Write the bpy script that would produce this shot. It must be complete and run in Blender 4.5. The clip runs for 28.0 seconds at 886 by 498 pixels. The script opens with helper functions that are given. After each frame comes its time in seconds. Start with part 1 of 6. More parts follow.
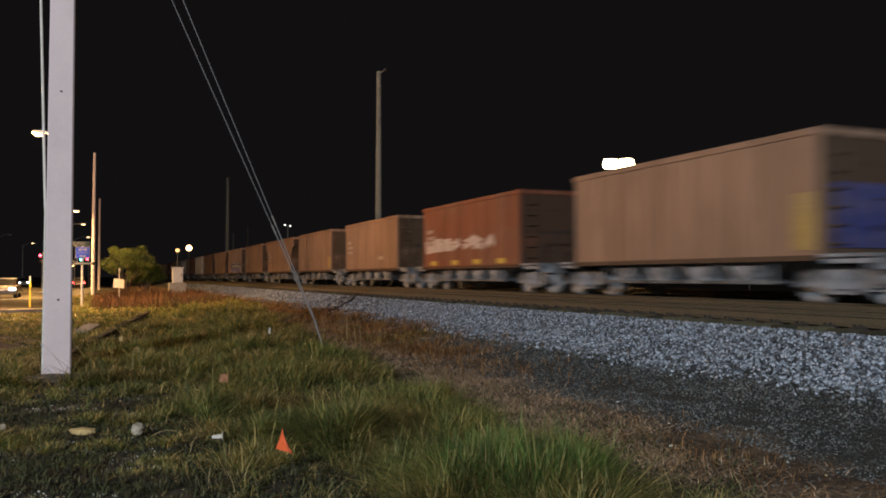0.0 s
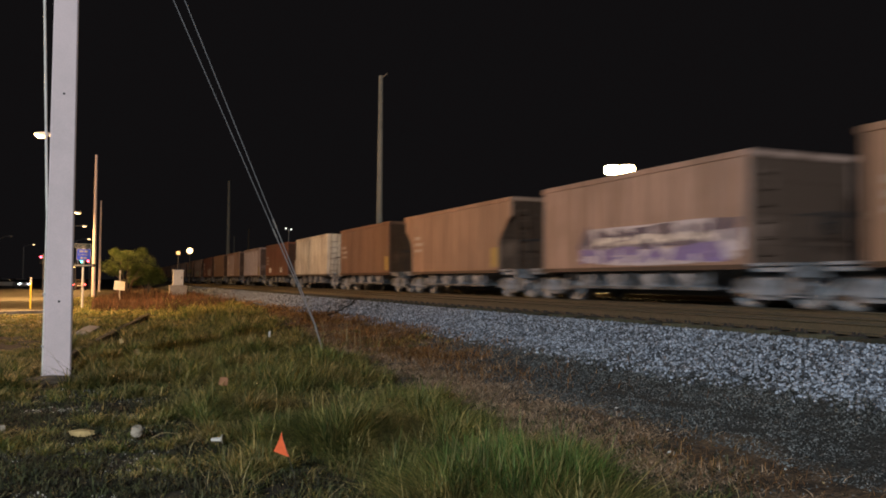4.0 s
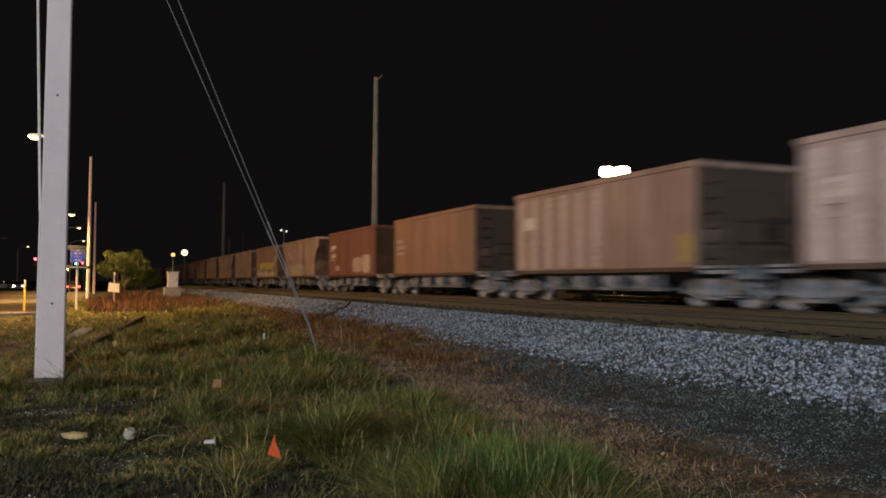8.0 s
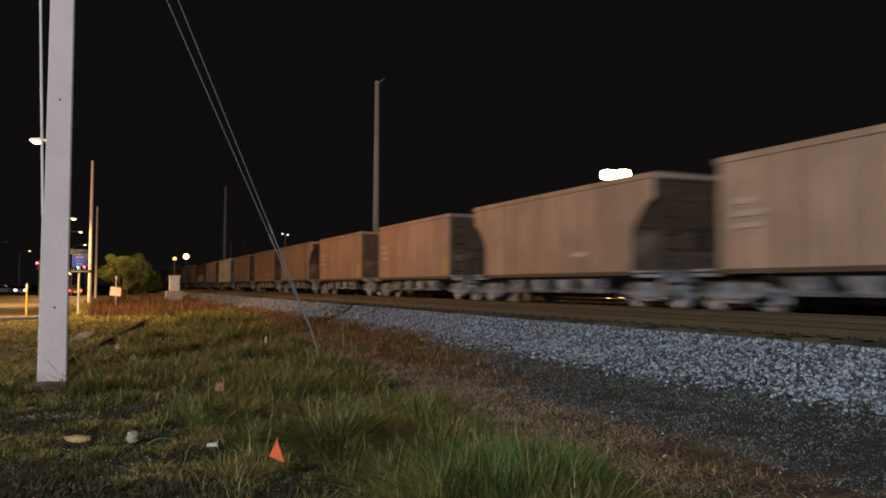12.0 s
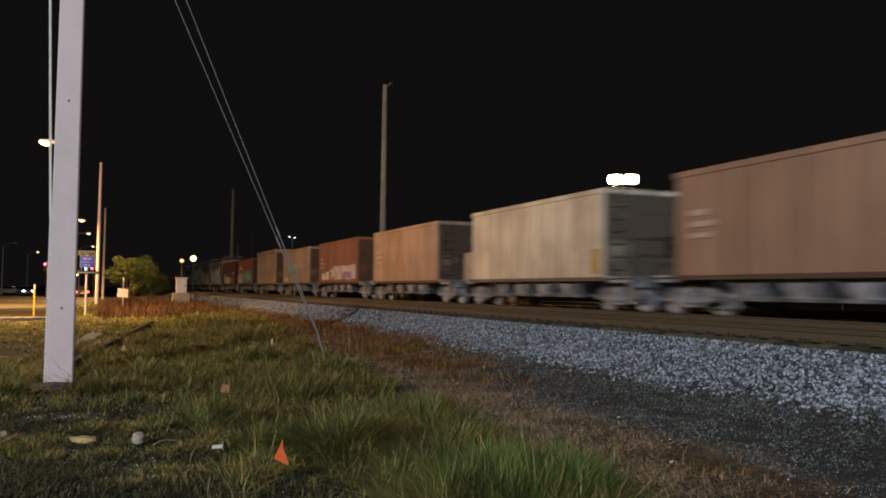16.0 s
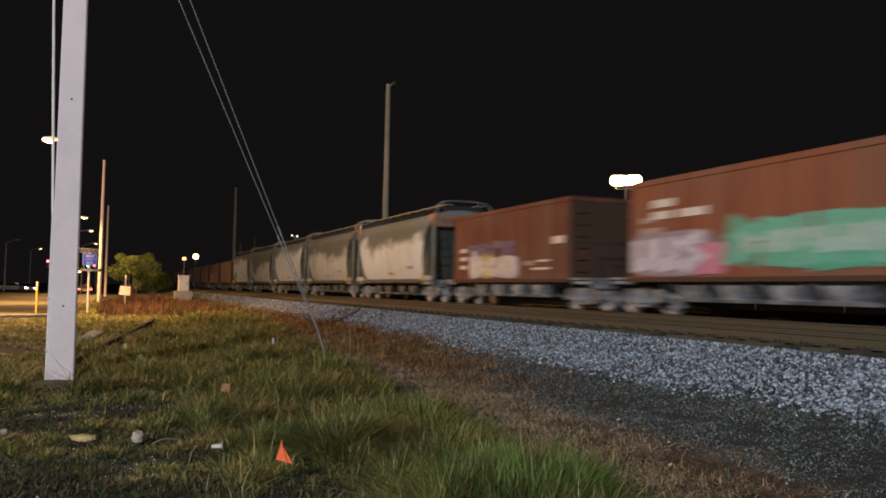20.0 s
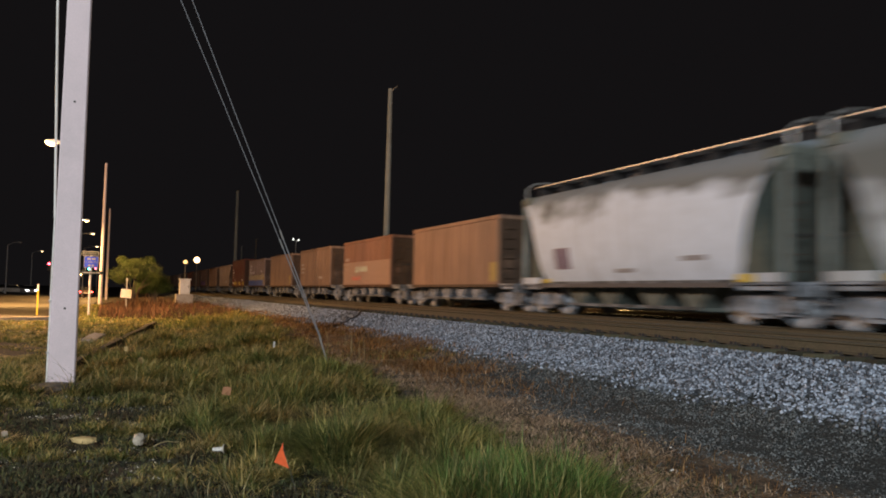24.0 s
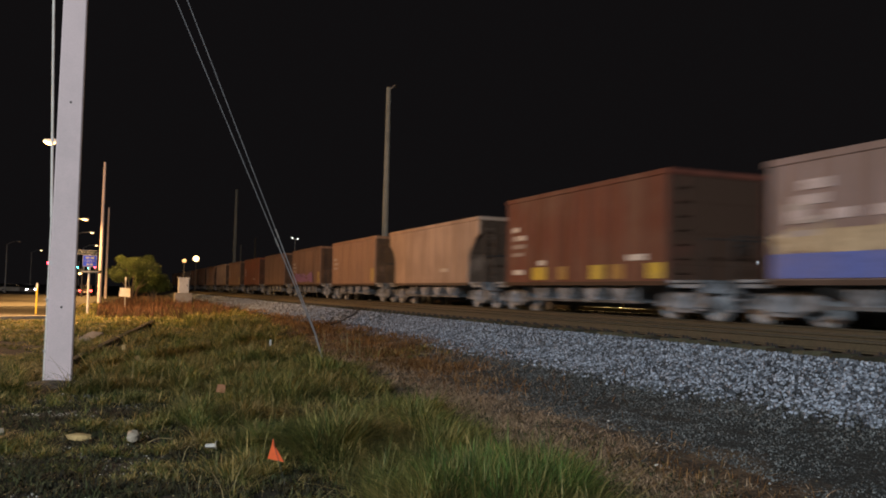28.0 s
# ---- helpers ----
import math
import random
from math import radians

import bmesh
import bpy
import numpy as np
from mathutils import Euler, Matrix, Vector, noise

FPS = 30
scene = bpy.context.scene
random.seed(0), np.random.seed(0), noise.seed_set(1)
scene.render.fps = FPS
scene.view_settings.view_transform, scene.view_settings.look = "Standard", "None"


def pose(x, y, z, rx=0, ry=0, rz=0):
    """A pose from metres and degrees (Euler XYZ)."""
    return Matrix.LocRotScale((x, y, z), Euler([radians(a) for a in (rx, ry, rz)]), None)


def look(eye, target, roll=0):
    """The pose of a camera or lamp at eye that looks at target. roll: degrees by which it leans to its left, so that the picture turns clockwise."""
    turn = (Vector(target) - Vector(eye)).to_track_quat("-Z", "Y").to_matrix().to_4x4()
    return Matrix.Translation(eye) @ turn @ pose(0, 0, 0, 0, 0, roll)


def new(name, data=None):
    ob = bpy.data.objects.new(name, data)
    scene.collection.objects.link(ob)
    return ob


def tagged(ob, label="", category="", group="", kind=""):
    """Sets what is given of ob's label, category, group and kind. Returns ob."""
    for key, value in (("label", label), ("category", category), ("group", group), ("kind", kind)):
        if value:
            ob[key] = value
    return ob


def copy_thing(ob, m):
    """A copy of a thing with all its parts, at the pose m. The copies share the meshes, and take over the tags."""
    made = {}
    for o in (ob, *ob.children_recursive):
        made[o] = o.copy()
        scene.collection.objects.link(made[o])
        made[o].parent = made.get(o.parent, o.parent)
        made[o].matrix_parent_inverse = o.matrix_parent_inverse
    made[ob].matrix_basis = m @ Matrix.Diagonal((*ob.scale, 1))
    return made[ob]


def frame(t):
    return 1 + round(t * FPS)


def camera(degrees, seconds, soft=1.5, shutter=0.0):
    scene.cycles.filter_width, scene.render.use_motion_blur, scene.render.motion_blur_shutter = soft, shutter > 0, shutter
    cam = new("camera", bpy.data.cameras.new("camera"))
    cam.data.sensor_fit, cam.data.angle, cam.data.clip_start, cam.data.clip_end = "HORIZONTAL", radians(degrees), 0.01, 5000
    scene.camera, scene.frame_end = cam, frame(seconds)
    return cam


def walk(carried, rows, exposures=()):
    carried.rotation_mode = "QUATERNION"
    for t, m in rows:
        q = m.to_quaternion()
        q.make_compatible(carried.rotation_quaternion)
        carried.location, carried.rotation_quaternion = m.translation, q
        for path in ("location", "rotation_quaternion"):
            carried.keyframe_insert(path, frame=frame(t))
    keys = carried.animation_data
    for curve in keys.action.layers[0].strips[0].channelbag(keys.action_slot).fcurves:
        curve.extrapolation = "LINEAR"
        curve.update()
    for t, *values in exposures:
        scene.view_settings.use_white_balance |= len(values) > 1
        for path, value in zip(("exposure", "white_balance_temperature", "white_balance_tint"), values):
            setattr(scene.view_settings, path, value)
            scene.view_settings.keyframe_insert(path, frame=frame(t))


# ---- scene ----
cam = camera(55.2, 28.0, soft=1.8, shutter=1.0)
PATH = [
    (0, (0.006, -0.01, 1.55), (-1.85, 0.732, 1.616), 0.0),
    (0.5, (0.027, -0.017, 1.543), (-1.829, 0.726, 1.611), -0.1),
    (1, (0.023, -0.005, 1.547), (-1.833, 0.737, 1.617), -0.1),
    (1.5, (0.036, -0.004, 1.548), (-1.821, 0.735, 1.62), -0.1),
    (2, (0.02, -0.006, 1.551), (-1.839, 0.729, 1.623), -0.0),
    (2.5, (0.033, -0.006, 1.557), (-1.825, 0.73, 1.629), 0.0),
    (3, (0.036, -0.012, 1.554), (-1.822, 0.726, 1.628), 0.2),
    (3.5, (0.025, -0.014, 1.551), (-1.833, 0.724, 1.627), 0.4),
    (5.5, (0.053, -0.003, 1.557), (-1.801, 0.742, 1.636), 0.4),
    (6, (0.026, 0.003, 1.549), (-1.828, 0.748, 1.628), 0.4),
    (6.5, (0.036, -0.003, 1.552), (-1.817, 0.746, 1.63), 0.3),
    (7, (0.026, -0.001, 1.548), (-1.826, 0.75, 1.628), 0.4),
    (7.5, (0.032, 0.005, 1.549), (-1.819, 0.757, 1.631), 0.4),
    (8, (0.03, 0.004, 1.552), (-1.822, 0.754, 1.633), 0.4),
    (8.5, (0.014, 0.013, 1.552), (-1.838, 0.765, 1.633), 0.3),
    (9, (0.036, 0.018, 1.552), (-1.817, 0.768, 1.632), 0.2),
    (9.5, (0.038, 0.013, 1.555), (-1.814, 0.764, 1.634), 0.2),
    (10, (0.044, 0.017, 1.558), (-1.808, 0.768, 1.636), 0.2),
    (10.5, (0.059, 0.008, 1.558), (-1.791, 0.762, 1.637), 0.4),
    (11, (0.075, 0.004, 1.557), (-1.777, 0.756, 1.642), 0.3),
    (11.5, (0.087, 0.003, 1.562), (-1.765, 0.753, 1.648), 0.3),
    (12, (0.051, -0.008, 1.549), (-1.802, 0.739, 1.638), 0.3),
    (12.5, (0.064, -0.002, 1.555), (-1.792, 0.738, 1.642), 0.3),
    (14.5, (0.038, 0.005, 1.546), (-1.824, 0.731, 1.64), 0.5),
    (15, (0.054, -0.003, 1.55), (-1.806, 0.728, 1.645), 0.6),
    (15.5, (0.074, 0.003, 1.558), (-1.786, 0.732, 1.653), 0.7),
    (16, (0.029, -0.002, 1.542), (-1.829, 0.73, 1.64), 0.7),
    (16.5, (0.049, -0.001, 1.544), (-1.81, 0.731, 1.644), 0.8),
    (17, (0.049, 0.006, 1.548), (-1.81, 0.736, 1.647), 0.8),
    (17.5, (0.043, 0.011, 1.548), (-1.818, 0.739, 1.645), 0.7),
    (18, (0.035, 0.004, 1.549), (-1.826, 0.73, 1.647), 0.9),
    (18.5, (0.036, 0.005, 1.548), (-1.825, 0.731, 1.645), 1.0),
    (19, (0.039, 0.013, 1.544), (-1.821, 0.741, 1.643), 1.0),
    (19.5, (0.035, 0.016, 1.552), (-1.825, 0.743, 1.648), 1.1),
    (20, (0.042, 0.013, 1.557), (-1.819, 0.74, 1.654), 1.1),
    (20.5, (0.051, 0.004, 1.555), (-1.809, 0.732, 1.653), 1.1),
    (21, (0.033, 0.014, 1.551), (-1.828, 0.74, 1.649), 1.0),
    (21.5, (0.039, 0.012, 1.546), (-1.821, 0.74, 1.648), 1.0),
    (23.5, (0.018, 0.009, 1.554), (-1.844, 0.732, 1.659), 1.5),
    (24, (0.034, 0.003, 1.55), (-1.827, 0.727, 1.658), 1.4),
    (24.5, (0.057, 0.009, 1.555), (-1.804, 0.736, 1.661), 1.2),
    (25, (0.069, 0.012, 1.556), (-1.79, 0.742, 1.662), 1.1),
    (25.5, (0.137, 0.029, 1.558), (-1.721, 0.76, 1.663), 1.2),
    (26, (0.156, 0.047, 1.552), (-1.703, 0.778, 1.659), 1.3),
    (26.5, (0.161, 0.051, 1.548), (-1.7, 0.778, 1.652), 1.4),
    (27, (0.158, 0.059, 1.55), (-1.703, 0.785, 1.652), 1.4),
    (27.5, (0.16, 0.062, 1.551), (-1.702, 0.785, 1.653), 1.3),
    (28, (0.179, 0.054, 1.552), (-1.682, 0.779, 1.656), 1.3),
]
walk(cam, [(t, look(eye, target, roll)) for t, eye, target, roll in PATH],
     exposures=[(0, 0.1), (3.5, 0.06), (5.5, -0.22), (11.5, -0.22), (12.5, -0.08), (18, -0.06), (19, 0.08), (20, 0.16), (21, 0.26), (24, 0.28), (25, 0.1), (27, 0.06), (28, -0.02)])

# ---- world and lights ----
world = bpy.data.worlds.new("night_sky")
scene.world = world
world.use_nodes = True
world.node_tree.nodes["Background"].inputs[0].default_value = (0.0052, 0.0046, 0.0050, 1)
world.node_tree.nodes["Background"].inputs[1].default_value = 1.0
scene.view_settings.exposure = 0.0

SODIUM, COOL = (1.0, 0.52, 0.16), (0.90, 0.94, 0.95)


def lamp(name, place, power, colour, radius=0.15):
    data = bpy.data.lights.new(name, "POINT")
    data.energy, data.color, data.shadow_soft_size = power, colour, radius
    ob = new(name, data)
    ob.location = place
    return ob


def down_lamp(name, place, power, colour, lean, cone=140):
    """A street lamp's light: a wide cone down over the road, leaning lean metres to the side."""
    data = bpy.data.lights.new(name, "SPOT")
    data.energy, data.color, data.shadow_soft_size, data.spot_size, data.spot_blend = power, colour, 0.2, radians(cone), 0.55
    ob = new(name, data)
    ob.matrix_world = look(place, (place[0] + 0.01, place[1] + lean, 0))
    return ob


lamp("roadside_light_cool", (24.7, -22.0, 16.0), 60000, COOL, 2.0)
lamp("roadside_light_warm", (-40.0, -10.0, 9.5), 12000, (1.0, 0.53, 0.25), 0.25)
down_lamp("street_light_near", (-45.9, -3.1, 8.2), 8500, SODIUM, 0.0, 138)
down_lamp("street_light_middle", (-72.0, -6.0, 8.5), 16000, SODIUM, 1.0)
down_lamp("street_light_far", (-98.0, -3.0, 8.0), 11000, SODIUM, 0.0, 150)
down_lamp("street_light_farther", (-122.0, -3.0, 8.0), 9000, SODIUM, 0.0, 150)
lamp("street_lens_near", (-45.9, -3.25, 8.35), 1500, SODIUM, 0.1)
lamp("street_lens_middle", (-72.0, -6.0, 8.5), 800, SODIUM, 0.2)
lamp("street_lens_far", (-98.0, -3.2, 8.2), 900, SODIUM, 0.2)
down_lamp("yard_light", (-36.75, 24.35, 7.25), 2000, (1.0, 0.66, 0.30), -9.0)

# ---- materials ----


def nodes_of(name):
    m = bpy.data.materials.new(name)
    m.use_nodes = True
    t = m.node_tree
    return m, t, t.nodes["Principled BSDF"]


def mixed(t, kind, a, b, f):
    """A colour mix node; a, b, f are sockets or values."""
    n = t.nodes.new("ShaderNodeMix")
    n.data_type, n.blend_type = "RGBA", kind
    for sock, v in ((n.inputs[6], a), (n.inputs[7], b), (n.inputs[0], f)):
        if isinstance(v, bpy.types.NodeSocket):
            t.links.new(v, sock)
        elif isinstance(v, (int, float)):
            sock.default_value = v
        else:
            sock.default_value = (*v, 1)
    return n.outputs[2]


def noise_of(t, vec, scale, detail=5, stretch=None, rough=0.6):
    if stretch:
        mp = t.nodes.new("ShaderNodeMapping")
        mp.inputs["Scale"].default_value = stretch
        t.links.new(vec, mp.inputs[0])
        vec = mp.outputs[0]
    n = t.nodes.new("ShaderNodeTexNoise")
    n.inputs["Scale"].default_value, n.inputs["Detail"].default_value, n.inputs["Roughness"].default_value = scale, detail, rough
    t.links.new(vec, n.inputs["Vector"])
    return n.outputs[0]


def ramp_of(t, fac, lo, hi):
    n = t.nodes.new("ShaderNodeMapRange")
    n.inputs[1].default_value, n.inputs[2].default_value = lo, hi
    t.links.new(fac, n.inputs[0])
    return n.outputs[0]


def material(name, base, rough=0.7, metal=0.0, scale=8.0, var=0.3, bump=0.15, dirt=None, amount=0.4, dirt_scale=0.8, streak=False,
             painted=False, piece=False, island=False, spread=0.62, skew=1.0, coords="Object", mask=(0.42, 0.62), wide=None):
    """A worn surface: base colour with grain, and large stains of the colour dirt."""
    m, t, p = nodes_of(name)
    vec = t.nodes.new("ShaderNodeTexCoord").outputs[coords]
    if painted:
        info = t.nodes.new("ShaderNodeObjectInfo")
        col = info.outputs["Color"]
    else:
        col = mixed(t, "MIX", base, base, 0.0)
    grain = noise_of(t, vec, scale)
    dark, light = tuple(1 - var for _ in range(3)), tuple(1 + var for _ in range(3))
    col = mixed(t, "MULTIPLY", col, mixed(t, "MIX", dark, light, ramp_of(t, grain, 0.25, 0.75)), 1.0)
    if streak:
        s = noise_of(t, vec, 1.0, 4, (3.2, 3.2, 0.22))
        col = mixed(t, "MULTIPLY", col, mixed(t, "MIX", (0.52, 0.49, 0.47), (1.34, 1.34, 1.34), ramp_of(t, s, 0.32, 0.68)), 1.0)
    if dirt:
        d = noise_of(t, vec, dirt_scale, 6, wide)
        cover = t.nodes.new("ShaderNodeMath")
        cover.operation = "MULTIPLY"
        cover.inputs[1].default_value = amount
        t.links.new(ramp_of(t, d, *mask), cover.inputs[0])
        col = mixed(t, "MIX", col, dirt, cover.outputs[0])
    if piece or island:
        r = t.nodes.new("ShaderNodeObjectInfo").outputs["Random"] if piece else t.nodes.new("ShaderNodeNewGeometry").outputs["Random Per Island"]
        power = t.nodes.new("ShaderNodeMath")
        power.operation = "POWER"
        power.inputs[1].default_value = skew
        t.links.new(r, power.inputs[0])
        col = mixed(t, "MULTIPLY", col, mixed(t, "MIX", (1 - spread,) * 3, (1 + spread * skew,) * 3, power.outputs[0]), 1.0)
    t.links.new(col, p.inputs["Base Color"])
    p.inputs["Roughness"].default_value, p.inputs["Metallic"].default_value = rough, metal
    if bump:
        b = t.nodes.new("ShaderNodeBump")
        b.inputs["Strength"].default_value, b.inputs["Distance"].default_value = bump, 0.02
        t.links.new(grain, b.inputs["Height"])
        t.links.new(b.outputs[0], p.inputs["Normal"])
    return m


def glow(name, colour, strength):
    m, t, p = nodes_of(name)
    p.inputs["Base Color"].default_value = (*colour, 1)
    p.inputs["Emission Color"].default_value = (*colour, 1)
    p.inputs["Emission Strength"].default_value = strength
    return m


def grass_material(name, shade, light, dry_dark, dry_light, straw):
    """Blades of one kind of grass: tufts differ in tone, single blades are bright or dry among them; straw sets how many are dry."""
    m, t, p = nodes_of(name)
    vec = t.nodes.new("ShaderNodeTexCoord").outputs["Object"]
    r = t.nodes.new("ShaderNodeNewGeometry").outputs["Random Per Island"]
    lift = t.nodes.new("ShaderNodeMath")
    lift.operation = "POWER"
    lift.inputs[1].default_value = 1.7
    t.links.new(r, lift.inputs[0])
    patchy = noise_of(t, vec, 0.7, 4)
    add = t.nodes.new("ShaderNodeMath")
    add.operation = "MULTIPLY_ADD"
    add.inputs[1].default_value = 2.2
    t.links.new(patchy, add.inputs[0])
    t.links.new(r, add.inputs[2])
    green = mixed(t, "MIX", shade, light, lift.outputs[0])
    dry = mixed(t, "MIX", dry_dark, dry_light, lift.outputs[0])
    col = mixed(t, "MIX", green, dry, ramp_of(t, add.outputs[0], straw, straw + 0.9))
    tuft = ramp_of(t, noise_of(t, vec, 4.5, 2, (1, 1, 0.2)), 0.32, 0.68)
    col = mixed(t, "MULTIPLY", col, mixed(t, "MIX", (0.50, 0.54, 0.56), (1.36, 1.34, 1.26), tuft), 1.0)
    t.links.new(col, p.inputs["Base Color"])
    p.inputs["Roughness"].default_value = 0.6
    thin, both = t.nodes.new("ShaderNodeBsdfTranslucent"), t.nodes.new("ShaderNodeMixShader")
    both.inputs[0].default_value = 0.28
    t.links.new(mixed(t, "MULTIPLY", col, (1.25, 1.35, 0.9), 1.0), thin.inputs[0])
    t.links.new(p.outputs[0], both.inputs[1])
    t.links.new(thin.outputs[0], both.inputs[2])
    t.links.new(both.outputs[0], t.nodes["Material Output"].inputs[0])
    return m


def shell_material():
    """Pale painted steel with dark dust washed over the upper sheets in long smears."""
    m, t, p = nodes_of("stained_pale_shell")
    vec = t.nodes.new("ShaderNodeTexCoord").outputs["Object"]
    info = t.nodes.new("ShaderNodeObjectInfo")
    col = mixed(t, "MULTIPLY", info.outputs["Color"], mixed(t, "MIX", (0.95, 0.95, 0.95), (1.35, 1.35, 1.38), noise_of(t, vec, 2.2, 5, (0.6, 1, 1))), 1.0)
    shift = t.nodes.new("ShaderNodeVectorMath")
    shift.operation = "ADD"
    away = t.nodes.new("ShaderNodeMath")
    away.operation = "MULTIPLY"
    away.inputs[1].default_value = 40.0
    t.links.new(info.outputs["Random"], away.inputs[0])
    t.links.new(vec, shift.inputs[0])
    t.links.new(away.outputs[0], shift.inputs[1])
    smear = noise_of(t, shift.outputs[0], 1.0, 3, (0.30, 0.3, 0.60))
    streaks = noise_of(t, shift.outputs[0], 1.0, 3, (2.6, 2.6, 0.18))
    sep = t.nodes.new("ShaderNodeSeparateXYZ")
    t.links.new(vec, sep.inputs[0])
    reach = t.nodes.new("ShaderNodeMath")
    reach.operation = "MULTIPLY_ADD"
    reach.inputs[1].default_value = 3.4
    t.links.new(smear, reach.inputs[0])
    t.links.new(sep.outputs[2], reach.inputs[2])
    edge = t.nodes.new("ShaderNodeMath")
    edge.operation = "MULTIPLY_ADD"
    edge.inputs[1].default_value = 0.5
    t.links.new(streaks, edge.inputs[0])
    t.links.new(reach.outputs[0], edge.inputs[2])
    # how far the dust reaches down differs from car to car: it is kept in the paint's alpha
    soiled = t.nodes.new("ShaderNodeMath")
    soiled.operation = "MULTIPLY_ADD"
    soiled.inputs[1].default_value = 1.2
    t.links.new(info.outputs["Alpha"], soiled.inputs[0])
    t.links.new(edge.outputs[0], soiled.inputs[2])
    up = ramp_of(t, soiled.outputs[0], 5.45, 6.05)
    roof = ramp_of(t, sep.outputs[2], 3.35, 3.8)
    shoulder = mixed(t, "MIX", (0.082, 0.100, 0.100), (0.21, 0.24, 0.265), roof)
    heavy = t.nodes.new("ShaderNodeMath")
    heavy.operation = "MULTIPLY"
    heavy.inputs[1].default_value = 0.9
    t.links.new(up, heavy.inputs[0])
    col = mixed(t, "MIX", col, shoulder, heavy.outputs[0])
    low = ramp_of(t, streaks, 0.52, 0.72)
    faint = t.nodes.new("ShaderNodeMath")
    faint.operation = "MULTIPLY"
    faint.inputs[1].default_value = 0.28
    t.links.new(low, faint.inputs[0])
    col = mixed(t, "MIX", col, (0.20, 0.20, 0.19), faint.outputs[0])
    t.links.new(col, p.inputs["Base Color"])
    p.inputs["Roughness"].default_value = 0.65
    return m


M_BODY = material("painted_car_steel", (0.3, 0.2, 0.15), 0.75, 0, 30, 0.18, 0.1, (0.20, 0.135, 0.10), 0.42, 0.55, streak=True, painted=True)
# grime plus the unlit look of the car ends, both put into the colour
M_SHADED_GRIME = material("grimy_shaded_end_steel", (0.3, 0.2, 0.15), 0.8, 0, 20, 0.3, 0.1, (0.056, 0.034, 0.022), 0.90, 0.75, painted=True, mask=(0.08, 0.46))
M_SHELL = shell_material()
M_UNDER = material("dusty_running_gear", (0.33, 0.36, 0.42), 0.85, 0, 10, 0.45, 0.3, (0.040, 0.045, 0.048), 0.86, 1.9, mask=(0.42, 0.58))
M_GEAR = material("grimy_door_gear", (0.22, 0.23, 0.255), 0.85, 0, 12, 0.45, 0.3, (0.03, 0.033, 0.033), 0.9, 2.2, mask=(0.38, 0.58))
M_DARKSTEEL = material("grimy_dark_steel", (0.05, 0.045, 0.045), 0.7, 0.3, 20, 0.4, 0.2)
M_BAY = material("grey_green_bay_steel", (0.15, 0.17, 0.155), 0.8, 0, 12, 0.35, 0.2, (0.05, 0.06, 0.055), 0.8, 1.6)
M_WHEEL = material("wheel_steel", (0.42, 0.46, 0.52), 0.6, 0.1, 25, 0.3, 0.1, (0.08, 0.08, 0.085), 0.5, 2.0)
M_RAILSIDE = material("rusty_rail_side", (0.08, 0.068, 0.042), 0.85, 0, 25, 0.35, 0.2, (0.10, 0.072, 0.048), 0.5, 1.2)
M_RAILTOP = material("polished_rail_head", (0.45, 0.42, 0.37), 0.22, 0.9, 60, 0.15, 0.0)
M_TIE = material("weathered_timber_tie", (0.056, 0.053, 0.032), 0.9, 0, 18, 0.4, 0.4, (0.078, 0.072, 0.045), 0.5, 2.0, piece=True)
M_STONE = material("crushed_grey_stone", (0.200, 0.232, 0.288), 0.45, 0, 30, 0.35, 0.3, island=True, spread=0.82, skew=1.7)
M_STONE_ONE = material("crushed_stone_piece", (0.200, 0.232, 0.288), 0.45, 0, 30, 0.3, 0.3, piece=True, spread=0.82, skew=1.7)
M_DARKSTONE = material("sooty_gravel", (0.084, 0.094, 0.098), 0.4, 0, 30, 0.3, 0.3, island=True, spread=0.75, skew=2.0)
M_PALEGRIT = material("loose_pale_gravel", (0.27, 0.265, 0.235), 0.5, 0, 30, 0.3, 0.3, island=True, spread=0.85, skew=2.2)
M_CONCRETE = material("pale_pole_concrete", (0.73, 0.62, 0.655), 0.85, 0, 40, 0.07, 0.02, (0.52, 0.47, 0.49), 0.4, 1.2)
M_CONCRETE_OLD = material("stained_concrete", (0.40, 0.37, 0.33), 0.9, 0, 20, 0.25, 0.2, (0.22, 0.18, 0.14), 0.5, 2.0)
M_ASPHALT = material("worn_asphalt", (0.095, 0.088, 0.075), 0.8, 0, 60, 0.3, 0.2, (0.10, 0.09, 0.08), 0.5, 0.2)
M_POST = material("dull_dark_post", (0.10, 0.10, 0.10), 0.7, 0.2, 20, 0.2, 0.05)
M_GALV = material("galvanised_steel", (0.5, 0.5, 0.5), 0.5, 0.6, 20, 0.2, 0.05)
M_WIRE = material("guy_wire_steel", (0.36, 0.37, 0.40), 0.5, 0.4, 30, 0.2, 0.0)
M_WHITE = material("white_paint", (0.75, 0.74, 0.72), 0.6, 0, 20, 0.12, 0.05, (0.5, 0.46, 0.4), 0.4, 3.0)
M_YELLOW = material("yellow_paint", (0.72, 0.52, 0.06), 0.55, 0, 20, 0.15, 0.05)
M_BLUE = material("blue_sign_sheeting", (0.012, 0.045, 0.62), 0.4, 0, 20, 0.1, 0.0)
M_GREENSIGN = material("green_sign_sheeting", (0.008, 0.020, 0.018), 0.9, 0, 20, 0.1, 0.0)
M_DARK = material("dark_plastic", (0.03, 0.03, 0.03), 0.6, 0, 20, 0.2, 0.0)
M_ORANGE = material("fluorescent_orange_flag", (0.95, 0.16, 0.05), 0.6, 0, 20, 0.1, 0.0)
